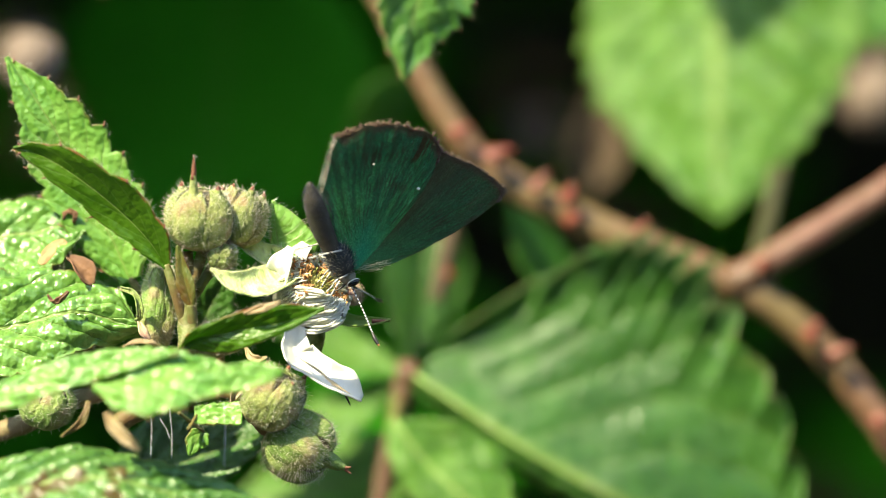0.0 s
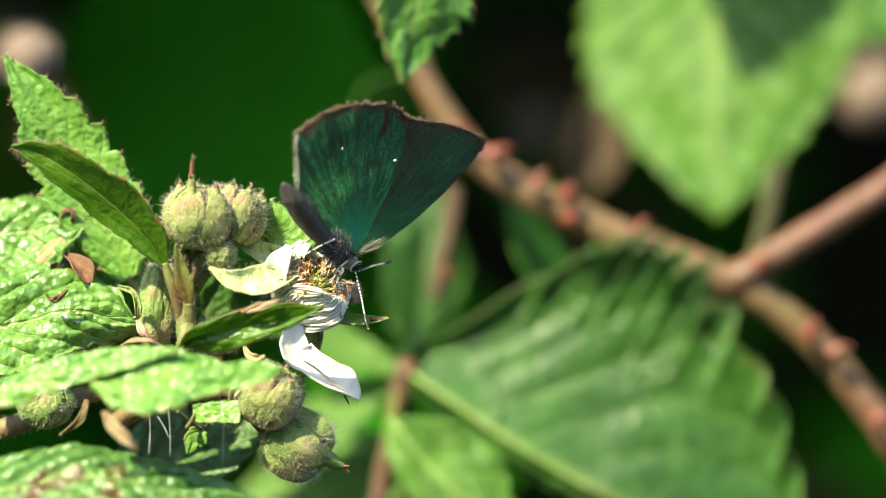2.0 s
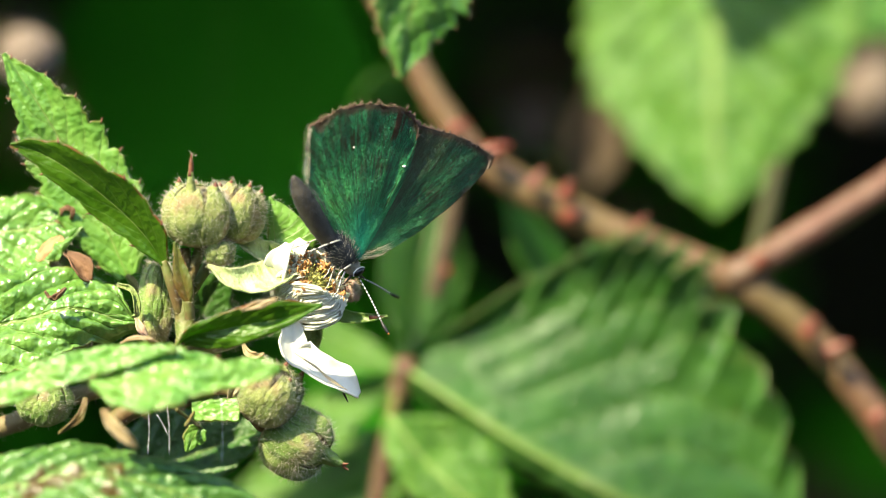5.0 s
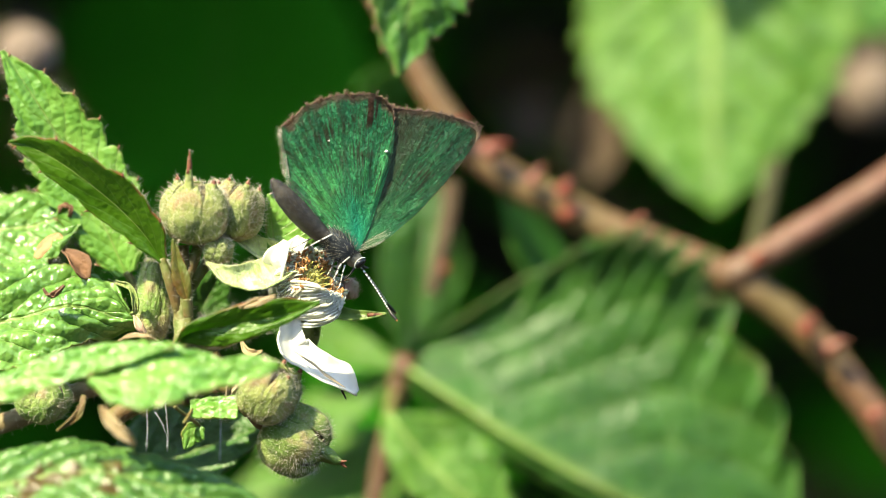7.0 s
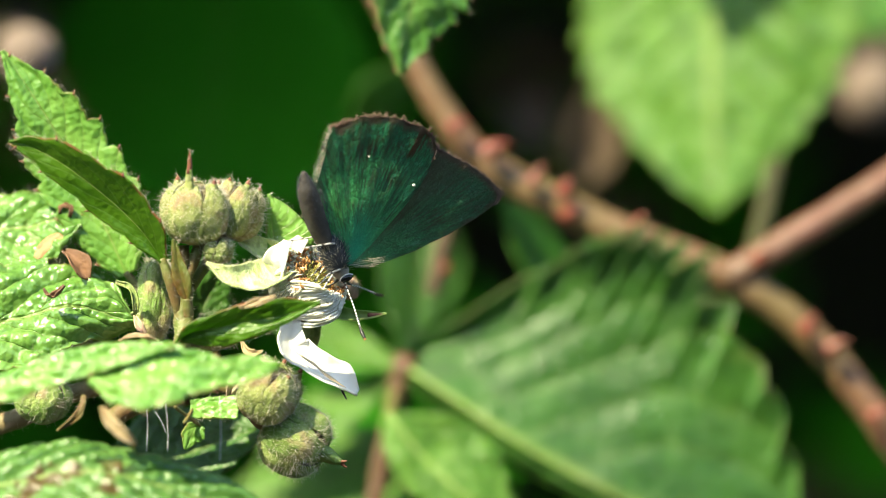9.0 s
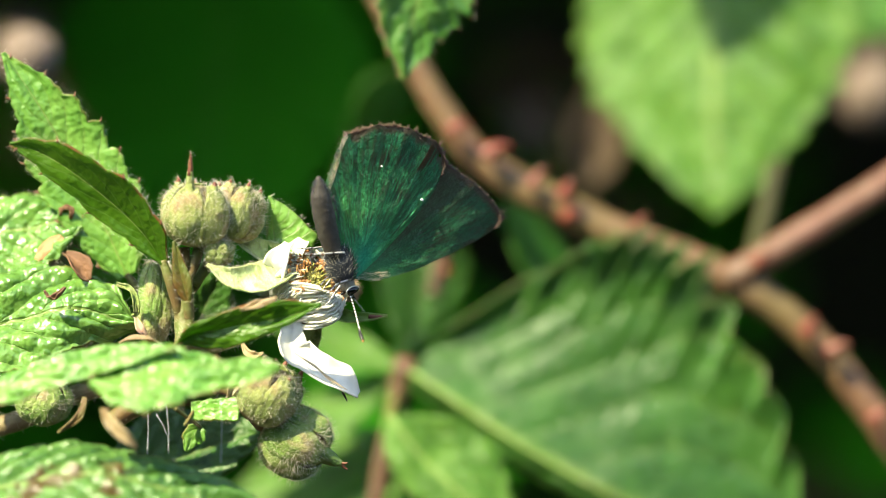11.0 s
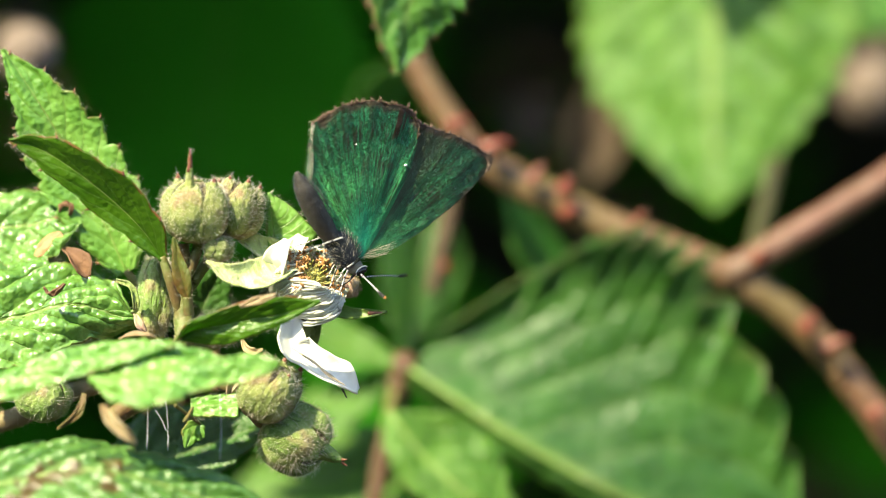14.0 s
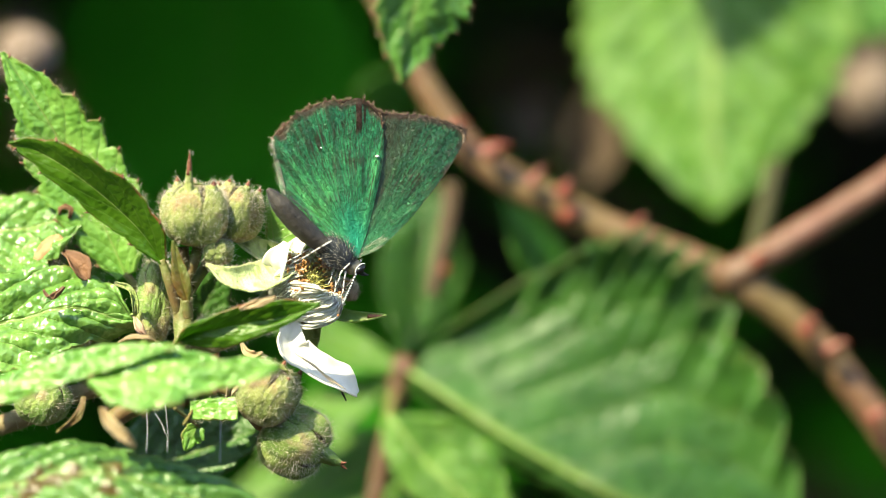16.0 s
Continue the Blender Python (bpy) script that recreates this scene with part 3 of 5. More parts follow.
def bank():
    """An added earth bank that closes the view behind the brambles, near black for deep shade."""
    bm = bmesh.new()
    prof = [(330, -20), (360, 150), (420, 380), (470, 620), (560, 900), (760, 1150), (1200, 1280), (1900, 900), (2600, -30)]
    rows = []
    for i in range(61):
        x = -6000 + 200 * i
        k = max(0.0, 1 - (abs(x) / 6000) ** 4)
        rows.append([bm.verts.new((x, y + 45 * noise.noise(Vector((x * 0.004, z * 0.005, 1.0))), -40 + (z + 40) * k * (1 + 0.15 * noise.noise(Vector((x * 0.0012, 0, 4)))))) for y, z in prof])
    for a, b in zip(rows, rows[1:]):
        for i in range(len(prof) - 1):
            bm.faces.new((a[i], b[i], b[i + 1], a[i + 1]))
    tagged(part("shade_bank", bm, SOIL, None, local=True, thick=20), "added near-black earth bank that stands for deep shade behind the brambles", "bank", kind="structure")


def leaf_mass(name, label, count, place, size, material, facing, category="foliage"):
    """Many simple six-cornered leaves with a fold: foliage that nobody could count."""
    bm = bmesh.new()
    rng = random.Random(11)
    uvs = bm.loops.layers.uv.new("map")
    for _ in range(count):
        p = Vector(place(rng))
        s = size * rng.uniform(0.6, 1.2)
        f = Vector(facing) + Vector((rng.uniform(-1, 1), rng.uniform(-1, 1), rng.uniform(-1, 1))) * 0.9
        t = axes(Vector((rng.uniform(-1, 1), rng.uniform(-0.6, 0.3), rng.uniform(-1, 0.3))), f)
        flat = [(0, 0, 0), (0.3, 0.32, 0.06), (0.65, 0.27, 0.05), (1, 0, -0.08), (0.65, -0.27, 0.05), (0.3, -0.32, 0.06), (0.45, 0, 0)]
        vs = [bm.verts.new(p + t @ (Vector(q) * s)) for q in flat]
        for a, b in ((0, 1), (1, 2), (2, 3), (3, 4), (4, 5), (5, 0)):
            face = bm.faces.new((vs[6], vs[b], vs[a]))
            for loop in face.loops:
                q = flat[vs.index(loop.vert)]
                loop[uvs].uv = (q[0], q[1] * 2.8)
    tagged(part(name, bm, material, None, local=True, smooth=False), label, category, kind="stuff")


def hollow(r):
    """A place deep in the hedge, but for a gap where the near-black bank stands for shade."""
    while True:
        x, y, z = r.uniform(-420, 420), r.uniform(190, 330), r.uniform(330, 900)
        if not (-12 < x < 100 and 572 < z < 668 and r.random() < 0.72):
            return x, y, z


ground()
bank()
# Added behind the camera, out of view, to hold back light from the sky.
leaf_mass("hedge_opposite", "unseen leaf mass behind the camera, added to cut sky light", 2600,
          lambda r: (r.uniform(-2500, 2500), r.uniform(-1500, -1100), r.uniform(0, 950)), 210, LEAF_DARK, (0, 1, 0.4))
leaf_mass("hedge_foliage", "dense dark green bramble leaves deep in the hedge", 2600,
          hollow, 42, LEAF_SHADE, (-0.2, -0.8, 0.5))
# Two leaf masses added above the view to block sun from the background.
leaf_mass("hedge_canopy", "unseen bramble leaves added above the view to keep the hollow dark", 2000,
          lambda r: (r.uniform(-420, 420), r.uniform(95, 450), r.uniform(668, 900)), 48, LEAF_DARK, (-0.3, -0.3, 0.9))
leaf_mass("hedge_spray", "unseen overhanging bramble leaves added to shade the hollow", 210,
          lambda r: (lambda x: (x, r.uniform(50 if x < -45 else 62, 98), r.uniform(648, 695)))(r.uniform(-115, -22)), 32, LEAF_DARK, (-0.3, -0.3, 0.9))
leaf_mass("leaf_litter", "dry brown leaf litter caught in the hedge bottom", 170,
          lambda r: (r.uniform(-300, 300), r.uniform(150, 300), r.uniform(470, 740)), 26, LITTER, (-0.1, -0.8, 0.5), "leaf litter")

# ---- canes and leaves behind the flower ----
def thorn(parent, root, way, length, radius):
    """A broad-based, slightly hooked thorn."""
    way = way.normalized()
    tip = root + way * length + Vector((0.12, 0, -0.22)) * length
    bm = tube(bmesh.new(), [root - way * 0.5, root + way * length * 0.5, tip], [radius * 1.0, radius * 0.38, 0.03], 10, 8)
    part("thorn", bm, THORN, parent, "reddish thorn")


def cane(points, radii, label, thorns, name="bramble_cane", material=None):
    ob = thing(name, spot(points[0]), label, "stem", "bramble canes")
    part("bark", tube(bmesh.new(), points, radii, 60, 14, 0.12), material or STEM, ob)
    for root, way, length, radius in thorns:
        thorn(ob, root, Vector(way), length, radius)
    return ob


def background():
    cane([V(-7.2, 40.0, 625.9), V(-4.5, 40.0, 621.3), V(-1.3, 40.0, 615.1), V(2.5, 40.0, 609.6), V(6.3, 40.0, 606.7), V(11.6, 40.0, 604.0), V(17.0, 40.0, 601.3), V(22.4, 40.0, 599.2), V(27.3, 40.0, 597.1), V(31.6, 40.0, 594.7), V(35.9, 40.0, 590.8), V(39.1, 40.0, 586.9), V(42.4, 40.0, 582.5), V(46.1, 40.0, 577.4)],
         [1.15, 1.2, 1.4, 1.7, 1.8, 1.8, 1.7, 1.5, 1.55, 1.6], "thick pinkish brown bramble cane with red thorns",
         [(V(8.6, 37.2, 606.6), (0.5, -0.2, 0.9), 2.1, 0.75), (V(11.6, 37.0, 605.7), (0.3, -0.5, 0.8), 1.6, 1.0), (V(18.5, 37.0, 602.3), (0.3, -0.3, 0.8), 1.6, 0.8), (V(4.5, 37.0, 609.3), (0.8, -0.3, 0.5), 2.2, 1.2),
          (V(34.5, 36.8, 592.6), (0.3, -0.4, 0.8), 2.0, 0.95), (V(36.9, 36.8, 590.7), (0.7, -0.5, 0.5), 1.9, 0.9), (V(41.0, 36.8, 584.3), (0.6, -0.5, 0.6), 1.9, 0.9), (V(1.1, 37.0, 611.6), (0.7, -0.2, 0.5), 1.6, 0.9),
          (V(12.0, 36.6, 603.3), (0.1, -0.9, 0.1), 1.0, 1.0)])
    cane([V(27.2, 39.0, 597.2), V(28.8, 39.0, 598.2), V(33.2, 40.0, 600.9), V(38.7, 41.0, 604.2), V(43.1, 42.0, 607.0), V(48.8, 44.0, 610.7)], [1.5, 1.45, 1.35, 1.3],
         "pinkish side shoot of the bramble cane", [(V(30.0, 37.0, 599.3), (0.3, -0.6, 0.6), 1.0, 0.8)], "side_shoot", SHOOT)
    cane([V(-3.6, 37.0, 589.4), V(-3.9, 38.0, 588.0), V(-4.6, 38.0, 585.0), V(-5.6, 38.0, 580.7), V(-6.4, 38.0, 576.5), V(-7.2, 38.0, 572.2)], [1.1, 1.15, 0.85, 0.85, 0.8], "pinkish brown leaf stalk with a small joint", [], "leaf_stalk", SHOOT)
    cane([V(0.9, 41.0, 606.5), V(0.6, 41.0, 603.3), V(-0.2, 41.0, 599.5), V(-1.0, 41.0, 595.7)], [0.95, 0.9, 0.75], "pale brown dry stalk", [(V(0.2, 40.0, 598.1), (0.1, -0.8, -0.1), 0.5, 0.6)], "dry_stalk", BROWN_LEAF)
    cane([V(32.7, 54.0, 608.4), V(31.1, 48.0, 602.8), V(29.3, 42.0, 598.4)], [0.9, 0.9, 0.9], "olive green leaf stalk", [], "leaf_stalk", OLIVE)
    # The darker leaf tone carries part of this leaf's shade.
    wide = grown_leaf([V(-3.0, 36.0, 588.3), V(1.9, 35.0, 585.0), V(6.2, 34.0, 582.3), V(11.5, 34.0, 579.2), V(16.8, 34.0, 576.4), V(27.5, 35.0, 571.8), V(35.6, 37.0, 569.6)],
                      [5.0, 13.5, 19.5, 22.0, 23.0, 22.8, 20.4, 16.0, 10.0, 0.2], [1.0, 1.3, 1.5, 1.6, 1.6, 1.5, 1.2, 0.8, 0.4, 0.1], (0.10, -0.95, 0.22), LEAF_DIM,
                      "broad green bramble leaf in shade tone with its far half folded back", teeth=14, tooth=0.11, fold=(-13, -58), cup=0.42, quilt=0.20, ribs=6, slant=3.6, wave=0.8, pucker=0.16, seed=1.3, nu=170, nv=40,
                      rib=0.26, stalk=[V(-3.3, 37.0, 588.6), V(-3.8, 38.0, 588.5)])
    grown_leaf([V(-5.1, 31.0, 584.5), V(-2.3, 30.0, 581.1), V(2.4, 29.0, 576.7), V(8.7, 29.0, 571.5)], [0.8, 3.6, 5.6, 5.8, 3.0, 0.2], [0.8, 2.5, 3.5, 3.0, 2.0, 0.2], (-0.2, -0.72, 0.68), LEAF_LIT, "fresh green bramble leaf in the sun", teeth=12, tooth=0.09,
               fold=(4, 4), quilt=0.2, ribs=7, wave=0.9, seed=2.2, rib=0.3, stalk=[V(-4.5, 38.0, 586.6), V(-3.9, 38.0, 588.0)])
    grown_leaf([V(-3.9, 38.0, 588.7), V(-7.7, 39.0, 590.1), V(-12.1, 40.0, 592.0), V(-17.0, 41.0, 594.4)], [0.4, 2.2, 3.0, 0.6], [0.4, 1.8, 2.4, 0.6], (-0.1, -0.8, 0.6), LEAF_LIT, "light green bramble leaf behind the flower", teeth=10, tooth=0.08,
               fold=(8, 8), quilt=0.3, wave=0.5, seed=3.1, stalk=[V(-3.8, 38.0, 588.5)])
    grown_leaf([V(-4.1, 39.0, 587.8), V(-8.9, 41.0, 586.0), V(-14.3, 42.0, 583.8), V(-20.8, 43.0, 581.6)], [0.3, 3.4, 4.6, 3.4, 0.2], [0.3, 1.6, 2.2, 2.0, 0.2], (-0.3, -0.75, 0.6), LEAF_LIT, "green bramble leaf below the buds", teeth=12, tooth=0.08,
               fold=(8, 6), quilt=0.4, wave=0.6, seed=4.7, stalk=[V(-3.8, 38.0, 588.3)])
    grown_leaf([V(-2.7, 44.0, 580.5), V(-7.3, 45.0, 578.8), V(-14.5, 47.0, 576.5), V(-22.8, 48.0, 574.8)], [1.5, 6.0, 6.0, 0.3], [1.5, 5.0, 5.0, 0.3], (-0.2, -0.8, 0.55), LEAF_LIT, "green leaf under the flowering sprig", teeth=11, tooth=0.08, fold=(6, 6),
               quilt=0.4, wave=0.6, seed=4.9, stalk=[V(-5.1, 42.0, 582.2), V(-5.4, 38.0, 581.6)])
    grown_leaf([V(-3.8, 46.0, 589.1), V(-2.7, 48.0, 594.6), V(-1.9, 50.0, 600.1), V(-1.1, 52.0, 606.2)], [0.5, 4.6, 5.0, 0.3], [0.5, 4.2, 5.0, 0.3], (0.5, -0.8, 0.0), LEAF_DIM, "upright shaded green bramble leaf", teeth=10, tooth=0.08, fold=(6, 6),
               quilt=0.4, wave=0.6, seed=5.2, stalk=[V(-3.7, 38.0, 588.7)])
    leaf(V(12.4, 48.0, 591.8), V(5.9, 54.0, 606.7), 15.0, (0.85, -0.5, -0.2), LEAF_DARK, "shaded green bramble leaf behind the cane", teeth=10, tooth=0.06, fold=6, quilt=0.4, wave=0.5, seed=15.2, stalk=[V(12.9, 46.0, 589.1)])
    leaf(V(-30.0, 9.0, 579.7), V(-15.1, 8.0, 584.4), 10.0, (-0.1, -0.8, 0.5), LEAF_DIM, "shaded green leaf under the sprig", teeth=9, tooth=0.07, fold=8, quilt=0.4, wave=0.5, seed=16.2, stalk=[V(-34.0, 9.0, 577.2)])
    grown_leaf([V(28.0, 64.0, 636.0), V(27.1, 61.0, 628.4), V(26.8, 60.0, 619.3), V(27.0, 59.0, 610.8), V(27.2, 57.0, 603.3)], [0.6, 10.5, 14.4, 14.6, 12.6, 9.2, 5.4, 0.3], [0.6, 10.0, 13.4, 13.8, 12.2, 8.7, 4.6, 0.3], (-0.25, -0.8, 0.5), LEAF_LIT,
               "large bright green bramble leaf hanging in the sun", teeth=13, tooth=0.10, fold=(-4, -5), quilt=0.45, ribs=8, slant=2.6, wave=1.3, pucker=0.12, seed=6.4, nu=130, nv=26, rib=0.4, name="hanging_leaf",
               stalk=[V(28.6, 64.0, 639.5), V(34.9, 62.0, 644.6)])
    shade = leaf(V(14.8, 42.2, 669.8), V(4.7, 33.2, 657.6), 15.0, (-0.46, -0.52, 0.72), LEAF_DIM, "green leaf that shades the large hanging leaf", teeth=9, fold=4, wave=0.5, seed=14.2, name="overhead_leaf",
                 stalk=[V(18.7, 46, 676), V(31, 60, 694)])
    near = grown_leaf([V(-0.9, -13.0, 625.8), V(-2.1, -14.0, 622.4), V(-3.1, -14.0, 618.7), V(-3.8, -14.0, 614.3)], [0.5, 4.4, 4.8, 3.9, 2.2, 0.1], [0.5, 3.6, 4.0, 3.3, 2.0, 0.1], (0.45, -0.88, 0.08), LEAF_SPRAY, "toothed green leaf with red tips hanging from above",
                      red=True, teeth=8, tooth=0.14, fold=(5, 5), quilt=0.12, wave=0.5, pucker=0.12, seed=7.7, hairs=160, name="hanging_leaf", stalk=[V(0.8, -12.0, 629.6), V(3.9, -10.0, 637.8)])
    leaf(V(-22.0, 88.0, 635.7), V(-27.8, 95.0, 595.2), 36.0, (-0.2, -0.9, 0.3), LEAF_SHADE, "large dark green leaf in the shade of the hedge", teeth=14, tooth=0.05, fold=5, quilt=0.5, wave=0.9,
         seed=8.9, rib=0.1, stalk=[V(-20.9, 90.0, 640.1)])
    leaf(V(-3.6, 60.0, 618.2), V(-9.9, 62.0, 610.9), 6.5, (0.5, -0.8, -0.3), LEAF_DARK, "small green leaf behind the cane", teeth=8, tooth=0.08, fold=8, seed=9.3, stalk=[V(-2.5, 60.0, 621.6)])
    leaf(V(53.1, 90.0, 630.4), V(44.0, 90.0, 623.1), 10.0, (-0.2, -0.8, 0.4), LEAF_DARK, "dark green leaf at the edge of the hedge", teeth=10, seed=10.1, stalk=[V(55.8, 92.0, 632.9)])
    leaf(V(14.9, 80.0, 606.6), V(16.1, 80.0, 618.4), 6.5, (0.3, -0.9, -0.2), BROWN_LEAF, "dry brown curled leaf in the hedge", teeth=8, fold=25, seed=11.9, stalk=[V(15.2, 90.0, 602.5)], name="dead_leaf", group="dead leaves")
    leaf(V(12.4, 110.0, 612.1), V(7.3, 110.0, 617.2), 7.0, (-0.3, -0.9, 0.3), BROWN_LEAF, "dry brown leaf hanging in the hedge", teeth=8, fold=20, seed=12.7, stalk=[V(13.7, 112.0, 607.1)], name="dead_leaf", group="dead leaves")
    for name, a, b, r in (("dry_cane", V(-40.1, 45.0, 618.7), V(-50.8, 140.0, 625.6), 2.9), ("dry_cane", V(45.3, 85.0, 616.5), V(60.4, 190.0, 623.8), 3.6)):
        ob = thing(name, spot(a), "cut end of a pale grey-brown dry stem", "stem", "dry stems")
        part("bark", tube(bmesh.new(), [a, a.lerp(b, 0.5), b], [r, r * 1.05, r], 16, 14, 0.15), DEAD_CANE, ob)
    return shade, near, wide


overhead_leaf, hanging_near, wide_leaf = background()


# ---- the flowering sprig ----
def withered(points, widths, facing, material, label, cup=0.3):
    ob = thing("withered_scrap", spot(points[0]), label, "leaf scrap", "withered scraps")
    part("tissue", strip(bmesh.new(), points, widths, facing, cup, 14, 5, ripple=0.35), material, ob, thick=0.12)
    return ob


def bud(centre, axis, length, width, label, seed, hairs, stalk, stalk_radius=0.5, crown=(), spout=0.0, material=None):
    """A closed, downy bramble bud: five sepals round a core with red points (crown: turn in degrees, length), bristles, felt, stalk."""
    rng = random.Random(seed)
    z = axis.normalized()
    turn = axes(z.cross(Vector((0.2, 1, 0.1))), z)
    ob = thing("flower_bud", Matrix.Translation(centre) @ turn.to_4x4(), label, "flower bud", "bramble buds")
    core = bmesh.new()
    ball(core, (0, 0, 0), width * 0.44, width * 0.44, length * 0.45, 20, 14)
    part("core", core, BUD_SEAM, ob, local=True)
    fuzz = bmesh.new()
    first = radians(crown[0][0]) if crown else seed * 1.0

    def skin(a, t, lift):
        r = width * 0.5 * max(0.004, 1 - abs(2 * (0.03 + 0.96 * t) - 1) ** 2.5) ** 0.5 + lift * min(1, (1 - t) * 6)
        r *= 1 + 0.07 * noise.noise(Vector((math.cos(a) * 1.3, math.sin(a) * 1.3, t * 2.2 + seed)))
        return Vector((r * math.cos(a), r * math.sin(a), (t - 0.5) * length))

    def ridge(a):
        """How far a sepal stands out round the bud, highest along its middle."""
        v = ((a - first) / math.tau * 5 + 0.5) % 1.0 - 0.5
        return 0.30 * (1 - 2 * abs(v)) ** 1.2

    for k in range(5):
        mid = first + math.tau * k / 5
        bm = bmesh.new()
        rows = []
        top = 0.95 + rng.uniform(-0.02, 0.02)
        for i in range(21):
            t = top * i / 20
            spread = 0.70 * (1 - max(0, t - 0.5) ** 1.6 * 1.5)
            row = []
            for j in range(-7, 8):
                v = j / 7
                lift = 0.32 * (1 - abs(v)) ** 1.2 + 0.04 * (k % 2) + 0.14 * noise.noise(Vector((v * 2.5, t * 6, seed + k))) + 0.06 * noise.noise(Vector((v * 8, t * 14, seed + k)))
                row.append(bm.verts.new(skin(mid + v * spread, t, lift)))
            rows.append(row)
        for a, b in zip(rows, rows[1:]):
            for j in range(14):
                bm.faces.new((a[j], a[j + 1], b[j + 1], b[j]))
        sepal = part("sepal", bm, material or SEPAL, ob, local=True, thick=0.16)
        beak = crown[k][1] if k < len(crown) else 0.0
        if beak:
            root = skin(mid, top - 0.05, 0.05)
            out = Vector((math.cos(mid), math.sin(mid), 0))
            up = Vector((0, 0, 1))
            mid_way = root + up * beak * 0.5 + out * beak * 0.02
            tip = root + up * beak + out * beak * rng.uniform(0.0, 0.12)
            part("sepal_point", tube(bmesh.new(), [root - up * 0.3, root + up * beak * 0.25, mid_way], [0.50, 0.36, 0.24], 8, 8, 0.3), material or SEPAL, sepal, local=True)
            part("sepal_tip", tube(bmesh.new(), [mid_way - up * beak * 0.12, mid_way + up * beak * 0.2, tip], [0.26, 0.19, 0.03], 8, 7, 0.4), SEPAL_TIP, sepal, "dark red sepal tip", local=True)
            for _ in range(26):
                w = Vector((rng.uniform(-1, 1), rng.uniform(-1, 1), rng.uniform(0, 1)))
                hair(fuzz, root.lerp(tip, rng.random()), w, rng.uniform(0.25, 0.7), 0.009)
    for _ in range(hairs):
        a, t = rng.uniform(0, math.tau), rng.uniform(0.05, 0.98)
        n = Vector((math.cos(a), math.sin(a), (t - 0.45) * 1.6)) + Vector((rng.uniform(-0.4, 0.4), rng.uniform(-0.4, 0.4), rng.uniform(-0.4, 0.4)))
        hair(fuzz, skin(a, t, ridge(a)), n, rng.uniform(0.3, 1.0) ** 1.3, 0.011)
    if spout:
        top = Vector((0, 0, length * 0.5))
        beak = part("beak", tube(bmesh.new(), [top * 0.7, top * 0.92, top + Vector((0, 0, spout * 0.6)), top + Vector((0.1, 0, spout))], [width * 0.27, width * 0.13, width * 0.08, 0.2], 12, 9, 0.3), material or SEPAL, ob,
                    "grey-green twisted beak", local=True)
        for way in ((0.25, 0.2, 0.5), (-0.3, -0.1, 0.7)):
            root = top + Vector((0.05, 0, spout * 0.9))
            part("beak_tip", tube(bmesh.new(), [root, root + Vector(way) * 0.6, root + Vector(way) * 1.1 + Vector((0.1, 0.1, 0))], [0.2, 0.15, 0.05], 8, 6, 0.4), SEPAL_TIP, beak, "brownish red curled tip", local=True)
    for _ in range(hairs * 4):
        a, t = rng.uniform(0, math.tau), rng.uniform(0.02, 0.95)
        n = Vector((math.cos(a), math.sin(a), 0.9)) + Vector((rng.uniform(-0.9, 0.9), rng.uniform(-0.9, 0.9), rng.uniform(-0.7, 0.7)))
        hair(fuzz, skin(a, t, ridge(a) * 0.9), n, rng.uniform(0.15, 0.5), 0.011)
    part("down", fuzz, HAIR, ob, "pale bristly hairs on the bud", local=True, kind="stuff")
    if stalk:
        part("stalk", tube(bmesh.new(), [centre - z * length * 0.4] + stalk, [stalk_radius] * 3, 18, 9, 0.15), YOUNG_STEM, ob)
    return ob


def downy_stem(name, points, radii, label, material, hairs=0, n=40):
    ob = thing(name, spot(points[0]), label, "stem", "sprig stems")
    part("bark", tube(bmesh.new(), points, radii, n, 10, 0.18), material, ob)
    if hairs:
        fuzz = bmesh.new()
        line = curve(points, 60)
        for _ in range(hairs):
            k = random.randrange(59)
            p = line[k].lerp(line[k + 1], random.random())
            d = line[k + 1] - line[k]
            w = Vector((random.uniform(-1, 1), random.uniform(-1, 1), random.uniform(-1, 1)))
            w = (w - d * (w.dot(d) / d.length_squared)).normalized()
            hair(fuzz, p + w * radii[0] * 0.85, w, random.uniform(0.25, 0.8), 0.012)
        part("down", fuzz, HAIR, ob, "fine pale hairs", kind="stuff")
    return ob


